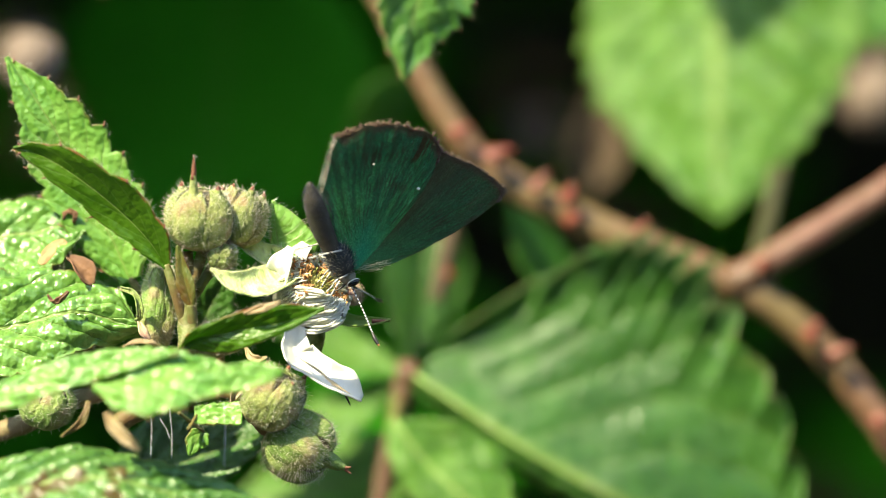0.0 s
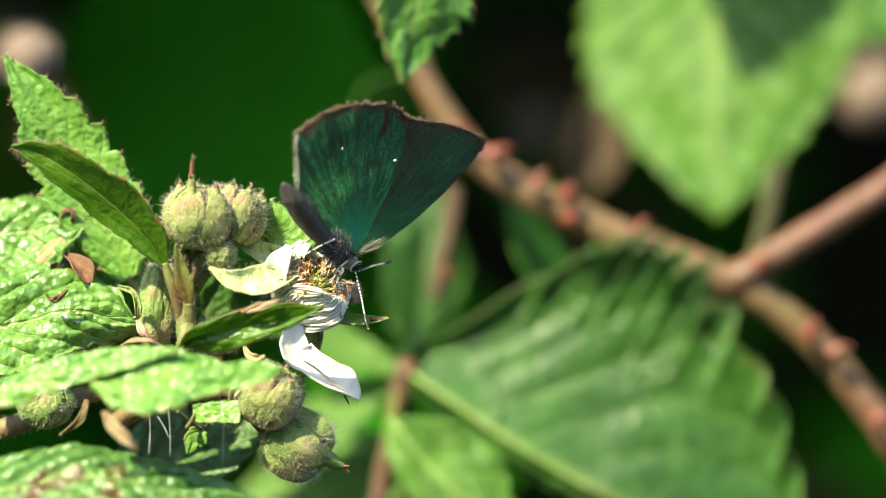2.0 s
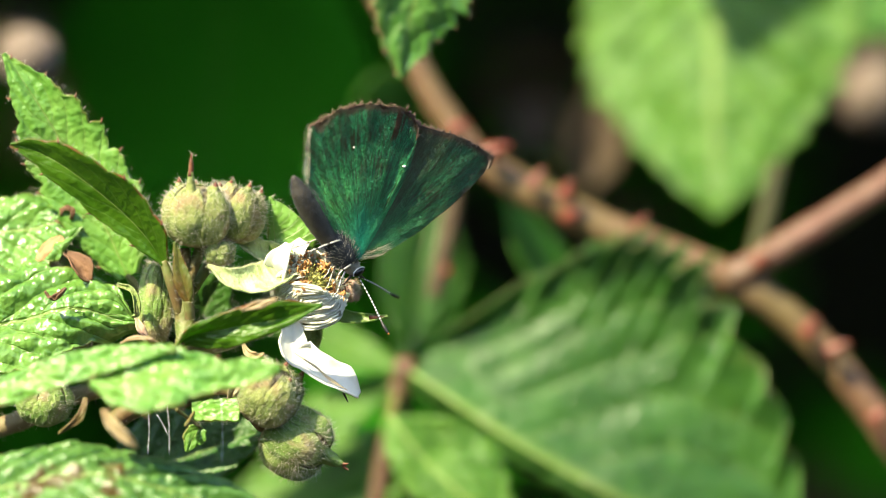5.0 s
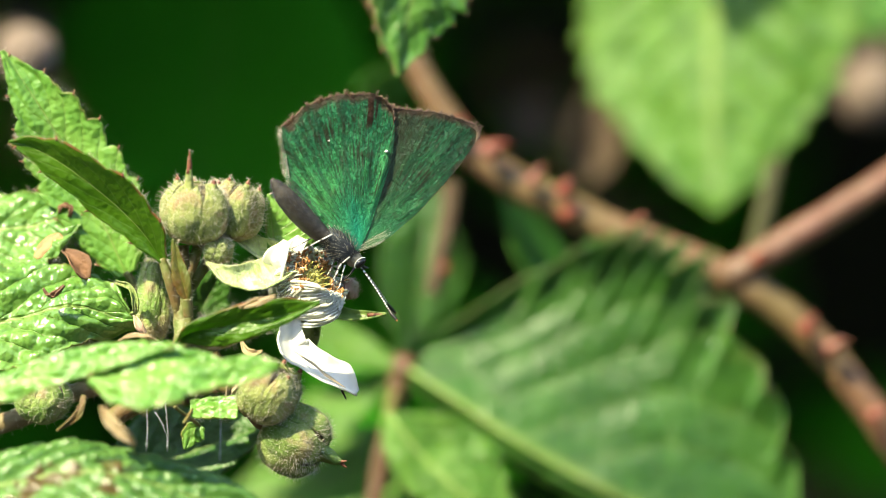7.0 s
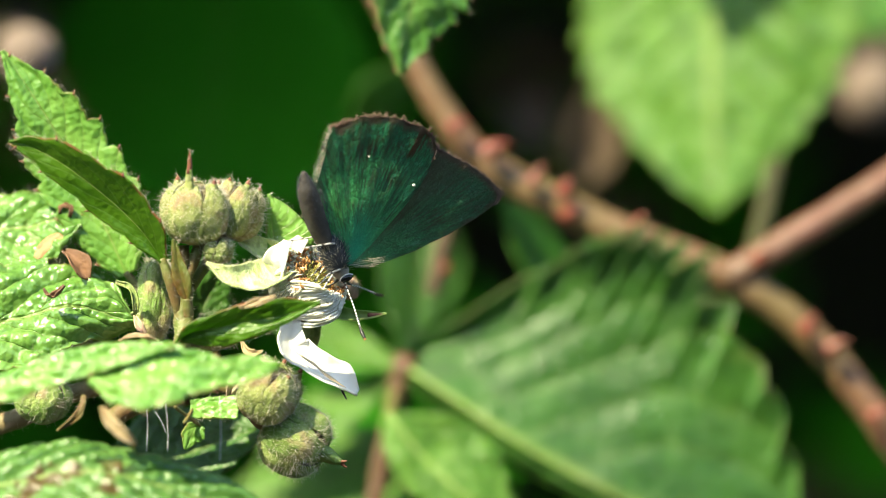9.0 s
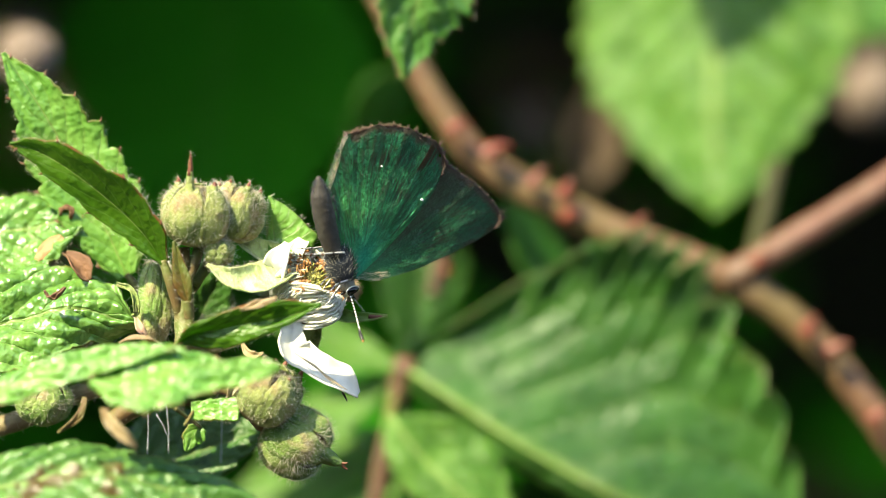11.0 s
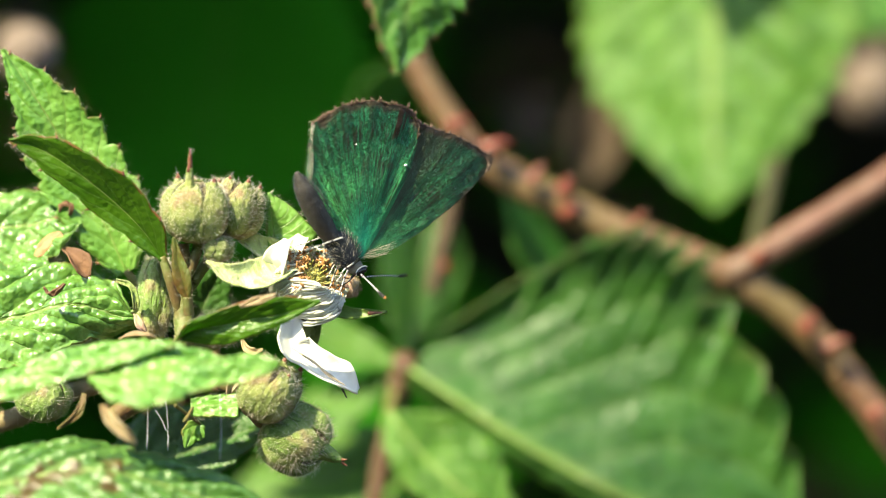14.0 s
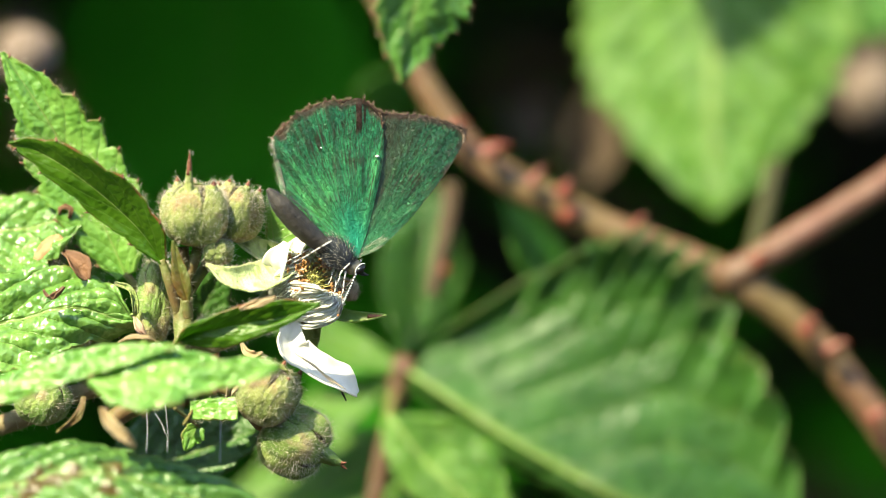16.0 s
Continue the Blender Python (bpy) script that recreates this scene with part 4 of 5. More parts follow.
def sprig():
    toward = (0, -1, 0.15)
    grown_leaf([V(-27.5, 5.0, 597.8), V(-29.5, 5.0, 602.0), V(-32.2, 5.0, 607.4), V(-35.0, 4.0, 612.3), V(-38.3, 4.0, 617.2)], [1.0, 2.1, 2.9, 3.5, 3.5, 2.7, 1.5, 0.1], [1.0, 3.2, 4.0, 4.0, 3.6, 2.9, 1.7, 0.1], (-0.25, -0.85, 0.45), LEAF_FRESH,
               "pointed fresh green leaf with red-tipped teeth", stalk=[V(-25.7, 5.0, 595.1), V(-24.5, 4.0, 592.2)], hairs=260, red=True, teeth=8, tooth=0.16, fold=(4, 6), quilt=0.12, ribs=9, wave=0.5, pucker=0.08, seed=20.1,
               nu=150, nv=26)
    grown_leaf([V(-24.0, -1.0, 599.0), V(-25.6, -1.5, 601.4), V(-28.2, -2.0, 604.0), V(-32.0, -3.0, 607.0), V(-34.8, -3.0, 608.6), V(-37.0, -3.0, 609.1)], [0.3, 1.2, 1.7, 1.7, 1.4, 0.9, 0.1], [0.4, 1.3, 1.8, 1.7, 1.2, 0.7, 0.1], (0.05, -0.95, 0.2), LEAF_FOLD,
               "narrow folded green leaf with a reddish edge", stalk=[V(-23.4, -1.0, 597.1), V(-22.6, 0.0, 594.2)], hairs=320, red=True, teeth=4, tooth=0.13, fold=(-20, 52), quilt=0.04, ribs=6, wave=0.4, seed=21.4, rib=0.1, nu=130, nv=20)
    grown_leaf([V(-42.1, 1.5, 593.2), V(-36.2, 0.8, 594.4), V(-31.3, 0.8, 594.8), V(-26.5, 0.5, 593.9)], [5.6, 5.4, 5.0, 4.4, 3.4, 0.3], [4.8, 4.8, 4.6, 3.4, 2.0, 0.3], (-0.15, -0.88, 0.42), LEAF_GLOSS, "glossy puckered green leaf with a torn brown edge",
               stalk=[V(-48.2, 3.0, 593.2)], teeth=8, tooth=0.06, fold=(-6, -4), quilt=0.55, ribs=5, slant=2.6, wave=1.8, pucker=0.42, seed=22.8, nu=150, nv=34, hairs=160, tip_curl=0.35)
    grown_leaf([V(-42.1, 6.0, 600.8), V(-37.7, 6.0, 601.8), V(-34.2, 5.5, 602.4), V(-31.4, 5.0, 602.4)], [3.0, 3.4, 3.5, 3.4, 2.9, 0.5], [3.4, 4.4, 4.8, 4.4, 3.4, 0.5], (-0.2, -0.86, 0.45), LEAF_GLOSS, "glossy pale green leaf with an insect hole",
               stalk=[V(-47.3, 4.0, 598.6)], teeth=6, tooth=0.08, fold=(2, 2), quilt=0.4, ribs=5, wave=1.2, pucker=0.34, seed=23.5, nu=130, nv=30, hairs=200,
               keep=lambda s, v: not ((s - 0.99) ** 2 / 0.028 + (v + 0.02) ** 2 / 0.05 < 1 or (s - 0.865) ** 2 / 0.0012 + (v - 0.45) ** 2 / 0.018 < 1))
    withered([V(-35.5, 4.2, 599.2), V(-34.9, 4.1, 599.7), V(-34.3, 4.1, 600.2), V(-33.7, 4.2, 600.7), V(-33.2, 4.4, 601.2)], [0.3, 1.3, 1.7, 1.5, 0.5], (-0.1, -0.86, 0.5), TAN, "orange-brown withered patch on the glossy leaf", 0.05)
    withered([V(-33.0, 4.0, 599.9), V(-32.2, 3.0, 599.3), V(-31.6, 2.6, 598.6), V(-31.1, 2.4, 597.9), V(-30.6, 2.4, 597.4)], [0.3, 1.3, 2.0, 1.6, 0.3], (0.4, -0.8, 0.2), DRY, "curled brown leaf edge", 0.5)
    withered([V(-33.4, 4.6, 603.1), V(-33.2, 4.5, 603.7), V(-32.7, 4.4, 603.8), V(-32.3, 4.4, 603.5), V(-32.5, 4.6, 602.8)], [0.2, 0.4, 0.45, 0.4, 0.2], (-0.1, -0.86, 0.5), DRY, "brown rim round a hole in the leaf", 0.1)
    withered([V(-34.2, -1.2, 596.6), V(-33.7, -1.4, 596.0), V(-33.1, -1.5, 596.1), V(-32.4, -1.4, 596.9)], [0.1, 0.35, 0.35, 0.1], (-0.1, -0.7, 0.7), DRY, "thin curled brown scar on the leaf", 0.6)
    withered([V(-28.1, 0.0, 597.1), V(-26.8, -0.4, 596.6), V(-26.4, -0.4, 594.8), V(-26.8, 0.0, 594.4)], [0.3, 0.5, 0.5, 0.2], (0.4, -0.9, 0.2), SEPAL_GREEN, "pale curled leaf rim")
    grown_leaf([V(-39.7, -11.0, 587.6), V(-34.1, -11.0, 589.5), V(-28.9, -11.5, 590.9), V(-22.2, -12.0, 592.0)], [1.2, 1.5, 1.6, 1.4, 0.2], [1.2, 1.5, 1.5, 1.2, 0.2], (-0.05, -0.62, 0.78), LEAF_FRONT, "bright green leaf seen almost along its blade",
               stalk=[V(-47.8, -7.0, 584.3)], teeth=8, tooth=0.1, fold=(6, -16), quilt=0.4, wave=0.5, pucker=0.2, seed=24.2)
    grown_leaf([V(-29.3, -12.0, 589.2), V(-25.7, -12.5, 589.6), V(-21.3, -12.5, 590.0), V(-17.1, -12.5, 590.1), V(-13.6, -12.5, 590.1)], [0.8, 3.1, 3.4, 2.4, 1.3, 1.3, 0.2], [0.8, 3.2, 4.0, 3.2, 2.0, 1.4, 0.2], (0.0, -0.66, 0.75), LEAF_FRONT, "bright green toothed leaf in front of the buds",
               stalk=[V(-30.8, -10.4, 589.4), V(-35.2, -9.0, 589.0)], teeth=6, tooth=0.14, fold=(2, -4), quilt=0.4, ribs=5, wave=0.8, pucker=0.35, seed=25.6, red=True)
    grown_leaf([V(-40.5, -12.0, 579.8), V(-31.2, -12.0, 581.2), V(-22.7, -11.5, 580.0), V(-12.4, -11.0, 577.0)], [3.8, 4.2, 4.4, 4.2, 3.2, 0.2], [4.0, 4.6, 5.0, 4.4, 3.0, 0.2], (-0.1, -0.7, 0.68), LEAF_SPOT, "mottled green leaf with brown spots at the front",
               stalk=[V(-48.1, -12.0, 577.5)], teeth=11, tooth=0.1, fold=(-6, -6), quilt=0.9, ribs=8, wave=1.0, pucker=0.4, seed=26.3, nu=150, nv=26)
    grown_leaf([V(-22.7, -3.5, 592.1), V(-20.8, -4.0, 593.0), V(-17.5, -4.4, 593.7), V(-14.1, -4.8, 594.3), V(-10.4, -5.0, 595.4)], [0.3, 1.2, 1.5, 1.5, 1.2, 0.1], [0.3, 1.2, 1.7, 1.3, 0.9, 0.1], (0.05, -0.97, -0.12), LEAF_FOLD, "small green bract with a browned edge",
               stalk=[V(-22.8, -2.5, 591.0), V(-23.5, -1.0, 590.1)], teeth=3, tooth=0.08, fold=(24, 10), quilt=0.15, wave=0.5, seed=27.9, twist=-80, hairs=260, rib=0.1)
    withered([V(-17.2, -5.6, 595.0), V(-15.7, -6.0, 595.5), V(-14.1, -5.8, 596.0)], [0.2, 0.7, 0.2], toward, STRAW, "dry pale patch on the bract")
    leaf(V(-21.8, -3.0, 595.5), V(-23.0, -3.0, 600.8), 1.5, (-0.1, -0.95, 0.1), LEAF_RED, "narrow reddish green bract against the stem", stalk=[V(-21.7, -2.5, 594.3)], teeth=2, tooth=0.04, fold=20, quilt=0.1, wave=0.2,
         seed=28.8, broad=0.4, hairs=30)
    leaf(V(-14.4, 2.0, 598.6), V(-15.1, 2.0, 604.7), 4.4, (0.2, -0.9, 0.25), LEAF_FRESH, "small upright green sepal leaf behind the flower", teeth=2, tooth=0.05, fold=12, quilt=0.15, wave=0.3, seed=29.4, broad=0.38,
         hairs=90, left=0.3, right=1.6, stalk=[V(-14.3, 2.0, 597.1)])
    leaf(V(-22.7, 7.0, 591.5), V(-18.8, 7.0, 599.3), 4.6, (0.4, -0.9, 0.1), LEAF_DIM, "young green leaf behind the flower stalks", teeth=5, tooth=0.08, fold=6, quilt=0.2, wave=0.3, seed=33.2, hairs=60, stalk=[V(-22.9, 4.0, 590.7)])
    grown_leaf([V(-21.6, -2.0, 586.3), V(-19.7, -2.0, 586.4), V(-17.5, -2.0, 586.4)], [0.9, 1.05, 1.15], [0.9, 1.0, 1.05], (0, -0.85, 0.5), LEAF_FRESH, "small square-tipped green leaf scrap", teeth=4, tooth=0.12, fold=(2, 2), quilt=0.15, ribs=3, wave=0.3,
               pucker=0.12, seed=30.2, nu=40, nv=10, hairs=60, stalk_radius=0.16, stalk=[V(-22.0, -4.0, 585.2)])
    grown_leaf([V(-20.7, -2.0, 585.0), V(-21.5, -2.0, 584.1), V(-22.0, -2.0, 582.9)], [0.5, 1.1, 0.7, 0.1], [0.5, 0.9, 0.7, 0.1], (0.2, -0.9, 0.3), LEAF_FRESH, "small pointed green leaf scrap", teeth=3, tooth=0.25, fold=(6, 6), quilt=0.15, ribs=3, wave=0.2,
               pucker=0.1, seed=31.2, nu=40, nv=10, stalk_radius=0.16, stalk=[V(-22.8, -4.0, 586.6)])
    withered([V(-28.4, -11.0, 586.8), V(-27.7, -11.6, 585.4), V(-26.5, -11.6, 584.3), V(-25.7, -11.0, 583.7)], [0.4, 1.1, 0.9, 0.3], (0.2, -0.9, 0.4), STRAW, "curled pale dry bract", 0.6)
    withered([V(-30.4, -5.0, 587.6), V(-31.0, -5.4, 585.9), V(-32.7, -5.2, 584.6)], [0.3, 0.6, 0.1], (0.4, -0.9, 0.2), YOUNG_STEM, "thin yellow-green curved stipule")

    withered([V(-18.3, -1.0, 587.5), V(-18.0, -1.6, 588.2), V(-17.4, -1.6, 588.7), V(-16.8, -1.0, 588.5)], [0.3, 0.8, 0.9, 0.3], toward, PINK, "pinkish withered sepal beside the bud", 0.5)
    withered([V(-17.3, 0.4, 592.0), V(-16.9, -0.2, 591.2), V(-16.2, -0.2, 590.9), V(-15.6, 0.4, 591.2)], [0.2, 0.6, 0.7, 0.2], (0, -0.8, 0.6), STRAW, "bright dry scrap of a fallen petal", 0.4)
    withered([V(-27.5, -4.0, 592.2), V(-26.1, -4.6, 592.7), V(-25.0, -4.6, 592.5), V(-24.2, -4.0, 592.2)], [0.1, 0.4, 0.35, 0.1], (0, -0.8, 0.6), STRAW, "thin yellowish curved stipule")
    withered([V(-26.4, -0.5, 594.2), V(-26.0, -1.2, 593.4), V(-25.6, -1.0, 592.8)], [0.3, 0.7, 0.4], toward, PINK, "reddish scale at the base of the stalk", 0.4)
    withered([V(-22.1, -9.0, 588.2), V(-21.6, -9.5, 587.7), V(-21.3, -9.5, 587.0)], [0.3, 0.8, 0.4], toward, DRY, "dark purplish scrap under the leaf", 0.5)

    # stems
    downy_stem("sprig_stem", [V(-22.6, 0.0, 600.3), V(-22.4, 0.0, 597.1), V(-22.3, 0.0, 594.2), V(-22.4, -1.0, 591.8), V(-24.0, 0.0, 588.4), V(-28.5, 2.0, 585.4)], [0.75, 0.8, 0.85, 0.9], "green-brown downy flower stalk", YOUNG_STEM, 420)
    downy_stem("sprig_stem", [V(-43.9, 5.0, 583.2), V(-37.1, 5.0, 585.2), V(-32.2, 4.0, 587.4), V(-27.5, 2.0, 588.9), V(-22.1, 1.5, 589.6), V(-16.7, 1.0, 589.1)], [0.85, 0.85, 0.85, 0.8, 0.7], "pale brown hairy stem of the flowering sprig", HAIRY_STEM, 500)
    downy_stem("sprig_stem", [V(-22.1, 1.0, 591.8), V(-18.7, 2.0, 592.2), V(-16.3, 3.0, 594.2), V(-14.9, 4.0, 596.6)], [0.8, 0.7, 0.7], "downy green stalk under the flower", YOUNG_STEM, 120)
    downy_stem("sprig_stem", [V(-20.7, 2.0, 599.3), V(-19.5, 2.0, 598.6), V(-17.8, 3.0, 597.1)], [0.4, 0.4, 0.4], "thin green flower stalk", YOUNG_STEM, 40)

    # buds
    bud(V(-21.1, -1.0, 603.2), Vector((0.06, -0.1, 1)), 5.4, 5.4, "round downy green bud with dark red tips", 3, 1100, [V(-21.1, 0.0, 600.0), V(-22.2, 0.0, 597.1)],
        crown=((80, 3.3), (146, 0.8), (218, 0.7), (290, 0.6), (2, 0.9)))
    bud(V(-24.9, 3.0, 595.7), Vector((0.06, 0, 1)), 7.4, 2.7, "long narrow downy grey-green bud", 4, 600, [V(-24.7, 3.0, 591.7), V(-24.0, 2.0, 589.3)], 0.6, material=SEPAL_GREEN)
    bud(V(-18.0, 0.8, 603.3), Vector((0.30, 0.1, 1)), 4.8, 4.5, "downy grey-green bud with a brown tip", 5, 900, [V(-19.4, 1.5, 600.0), V(-21.6, 1.0, 597.1)],
        crown=((120, 0.9), (192, 0.8), (264, 0.5), (336, 0.4), (48, 0.6)))
    bud(V(-19.3, -1.2, 600.0), Vector((0.2, -0.1, 1)), 2.2, 2.0, "small grey-green bud under the larger ones", 6, 300, [V(-20.7, 2.0, 598.1), V(-21.9, 1.0, 596.2)], 0.35)
    bud(V(-15.0, -1.2, 587.8), Vector((0.45, -0.15, 0.85)), 5.2, 5.0, "downy green bud beside the hanging petal", 7, 900, [V(-17.2, 1.0, 587.4), V(-19.7, 2.0, 588.3)],
        crown=((60, 0.5), (132, 0.4), (204, 1.1), (276, 0.9), (348, 0.5)), material=SEPAL)
    bud(V(-12.7, 1.2, 583.6), Vector((0.80, -0.1, -0.40)), 5.9, 5.8, "plump downy green bud with a pointed beak", 9, 1300, [V(-16.0, 0.0, 585.2), V(-17.5, 1.0, 587.9)], spout=1.5, material=SEPAL_GREEN)
    bud(V(-34.6, 1.5, 587.2), Vector((0.3, -0.3, 1)), 4.0, 4.4, "shaded dark green bud under the leaf", 11, 300, [V(-33.4, 3.5, 586.4), V(-32.4, 4.0, 587.2)], material=SEPAL_GREEN)

    # silk threads in the gap between the leaves
    for k, (a, b) in enumerate(((V(-25.3, -3.0, 587.5), V(-25.2, -4.0, 582.8)), (V(-23.7, -3.0, 587.3), V(-23.4, -4.0, 582.8)), (V(-24.5, -3.0, 586.1), V(-23.6, -3.5, 584.4)), (V(-18.9, -6.0, 587.6), V(-18.8, -7.0, 582.2)))):
        ob = thing("silk_thread", spot(a), "fine pale silk thread between leaves", "thread", "silk threads")
        part("strand", tube(bmesh.new(), [a, a.lerp(b, 0.5) + V(0.1, 0, 0), b], [0.024, 0.018, 0.024], 8, 5), SILK, ob)


def flower():
    """A bramble flower going over: reflexed sepals, one hanging petal, a shock of white stamens round green carpels."""
    centre = V(-12.2, 2.2, 596.5)
    axis = Vector((0.55, -0.62, 0.46)).normalized()
    turn = axes(axis, Vector((0, 0, 1)))
    m = Matrix.Translation(centre) @ turn.to_4x4()
    ob = thing("bramble_flower", m, "fading white bramble flower with brown anthers and one hanging petal", "flower")
    cup = bmesh.new()
    ball(cup, (-0.3, 0, 0), 1.0, 1.9, 1.9, 16, 10, rough=0.1)
    part("receptacle", cup, SEPAL_PALE, ob, local=True)
    rng = random.Random(41)
    for k in range(40):
        a, t = k * 2.4, math.sqrt((k + 0.5) / 40)
        p = Vector((0.6 + 1.5 * math.sqrt(1 - t * t * 0.9), 1.35 * t * math.cos(a), 1.35 * t * math.sin(a)))
        bm = bmesh.new()
        ball(bm, p, 0.34, 0.26, 0.26, 8, 6, rough=0.1)
        d = Vector((1, p.y * 0.5, p.z * 0.5)).normalized()
        tube(bm, [p, p + d * 0.6, p + d * 0.95], [0.08, 0.05, 0.06], 4, 4)
        part("carpel", bm, CARPEL, ob, local=True)
    for k in range(300):
        a = k * 2.399 + rng.uniform(-0.3, 0.3)
        sweep = 0.9 * noise.noise(Vector((math.cos(a) * 1.3, math.sin(a) * 1.3, 2.0))) + rng.uniform(-0.15, 0.15)
        r0, r1, r2 = rng.uniform(1.4, 1.9), rng.uniform(2.5, 3.5), rng.uniform(2.1, 3.5)
        h1, h2 = rng.uniform(0.5, 1.1), rng.uniform(1.5, 2.3)
        r3, h3 = r2 * rng.uniform(0.55, 0.95), h2 + rng.uniform(0.0, 0.7)
        b, c = a + sweep * 0.5, a + sweep
        pts = [Vector((rng.uniform(-0.3, 0.2), r0 * math.cos(a), r0 * math.sin(a))), Vector((h1, r1 * math.cos(a + sweep * 0.2), r1 * math.sin(a + sweep * 0.2))),
               Vector((h2, r2 * math.cos(b), r2 * math.sin(b))), Vector((h3, r3 * math.cos(c), r3 * math.sin(c)))]
        stamen = part("filament", tube(bmesh.new(), pts, [0.10, 0.095, 0.06], 12, 5), FILAMENT, ob, local=True)
        way = Vector((rng.uniform(-0.2, 1), rng.uniform(-1, 1), rng.uniform(-1, 1))).normalized()
        bow = way.cross(Vector((rng.uniform(-1, 1), rng.uniform(-1, 1), rng.uniform(-1, 1)))).normalized() * rng.uniform(0.12, 0.3)
        way *= rng.uniform(0.16, 0.30)
        bm = tube(bmesh.new(), [pts[3] - way - bow, pts[3] - way * 0.8, pts[3], pts[3] + way * 0.8, pts[3] + way - bow], [0.05, 0.10, 0.12, 0.10, 0.05], 8, 5, 0.4)
        if rng.random() < 0.6:
            part("anther", bm, ANTHER, stamen, "curled brown anther", local=True)

    for k in range(70):
        u, w = rng.random(), rng.uniform(-0.12, 0.12)
        pts = [V(-14.5, 1.0, 596.9).lerp(V(-13.3, 1.6, 593.4), u), V(-12.7, -1.2, 597.0).lerp(V(-11.4, -0.2, 593.2), u + w * 0.5), V(-10.7, -1.9, 596.8).lerp(V(-9.2, -0.4, 594.1), u + w), V(-10.2, -1.9, 596.5).lerp(V(-8.5, 0.0, 595.9), u + w * 1.5)]
        part("filament", tube(bmesh.new(), [q + V(rng.uniform(-0.2, 0.2), rng.uniform(-0.25, 0.25), rng.uniform(-0.2, 0.2)) for q in pts], [0.07, 0.12, 0.11, 0.05], 14, 5), FILAMENT, ob)

    def sheet(name, line, widths, facing, material, label, cup=0.25, ripple=0.15, thick=0.16, n=26, m=10, down=0):
        bm = strip(bmesh.new(), line, widths, facing, cup, n, m, ripple=ripple)
        fuzz = bmesh.new()
        grid = list(bm.verts)
        for _ in range(down):
            k = rng.choice((0, 2 * m)) if rng.random() < 0.6 else rng.randrange(2 * m + 1)
            q = grid[rng.randrange(n + 1) * (2 * m + 1) + k]
            way = Vector(facing) * 0.5 + Vector((rng.uniform(-1, 1), rng.uniform(-1, 1), rng.uniform(-1, 1)))
            hair(fuzz, q.co + way * 0.02, way, rng.uniform(0.15, 0.55), 0.009)
        sheet_ob = part(name, bm, material, ob, label, thick=thick)
        if down:
            part("down", fuzz, HAIR, sheet_ob, "fine pale down", kind="stuff")
        else:
            fuzz.free()
        return sheet_ob

    sheet("sepal", [V(-13.6, 0.5, 598.3), V(-15.9, -1.5, 597.3), V(-18.1, -2.4, 597.5), V(-20.2, -2.4, 598.8)], [2.8, 3.6, 2.1, 0.2], (-0.1, -0.8, 0.6), SEPAL_PALE, "pale green sepal bent back", 0.25, 0.3, down=420)
    sheet("sepal", [V(-13.9, 2.0, 598.8), V(-15.5, 1.5, 599.6), V(-17.0, 1.5, 600.5), V(-17.8, 2.0, 601.4)], [2.4, 2.3, 1.6, 0.2], (0.1, -0.8, 0.6), SEPAL_PALE, "pale green pointed sepal", 0.35, 0.2, down=260)
    sheet("sepal", [V(-13.1, 2.5, 597.1), V(-11.7, 3.5, 593.2), V(-11.4, 4.0, 590.7)], [2.0, 2.0, 0.4], (0.3, -0.9, 0.2), SEPAL, "grey-green sepal hanging behind the petal", down=160)
    sheet("sepal", [V(-11.0, 3.0, 595.2), V(-8.5, 3.0, 594.2), V(-6.5, 2.5, 594.2), V(-4.9, 2.0, 594.4)], [1.6, 1.2, 0.8, 0.1], (0, -0.8, 0.5), LEAF_FOLD, "narrow green sepal with a red point", 0.3)
    part("sepal_tip", tube(bmesh.new(), [V(-6.5, 2.4, 594.3), V(-5.7, 2.2, 594.3), V(-5.0, 2.0, 594.4)], [0.2, 0.16, 0.04], 8, 6), SEPAL_TIP, ob, "red sepal point")
    sheet("petal", [V(-13.3, 1.0, 594.9), V(-13.2, 0.0, 592.8), V(-13.0, -0.6, 591.2), V(-10.8, -0.8, 589.6), V(-8.9, -0.6, 588.7), V(-7.4, -0.2, 587.6)], [1.4, 2.0, 3.0, 2.9, 2.9, 0.7], (0.35, -0.75, 0.55), PETAL, "white hanging petal with a creamy fold", 0.30, 0.28)
    part("petal_crease", tube(bmesh.new(), [V(-13.0, -1.5, 591.4), V(-11.2, -1.9, 590.3), V(-9.9, -1.8, 589.2), V(-8.3, -1.2, 588.1)], [0.03, 0.12, 0.07, 0.12, 0.03], 24, 6, 0.9), CREAM, ob, "creamy brown crease of the petal")
    sheet("petal", [V(-13.8, 1.2, 596.9), V(-14.1, -0.3, 598.7), V(-13.2, 0.2, 600.6)], [1.8, 2.5, 1.1], (-0.3, -0.75, 0.6), PETAL, "short white petal", 0.3, 0.8)
    sheet("petal", [V(-14.1, 1.5, 596.2), V(-14.4, 0.5, 597.6), V(-14.1, 0.5, 599.2)], [1.2, 1.7, 1.0], (-0.4, -0.7, 0.5), PETAL, "crumpled white petal", 0.25, 0.5)
    sheet("petal", [V(-12.9, 2.2, 598.7), V(-12.5, 1.6, 600.0), V(-12.0, 1.8, 600.9)], [1.6, 2.2, 0.9], (-0.3, -0.7, 0.6), PETAL, "small crumpled white petal", 0.25, 0.4)
    bm = bmesh.new()
    ball(bm, V(-8.1, 3.5, 596.6), 0.8, 0.8, 1.0, 20, 14, rough=0.35)
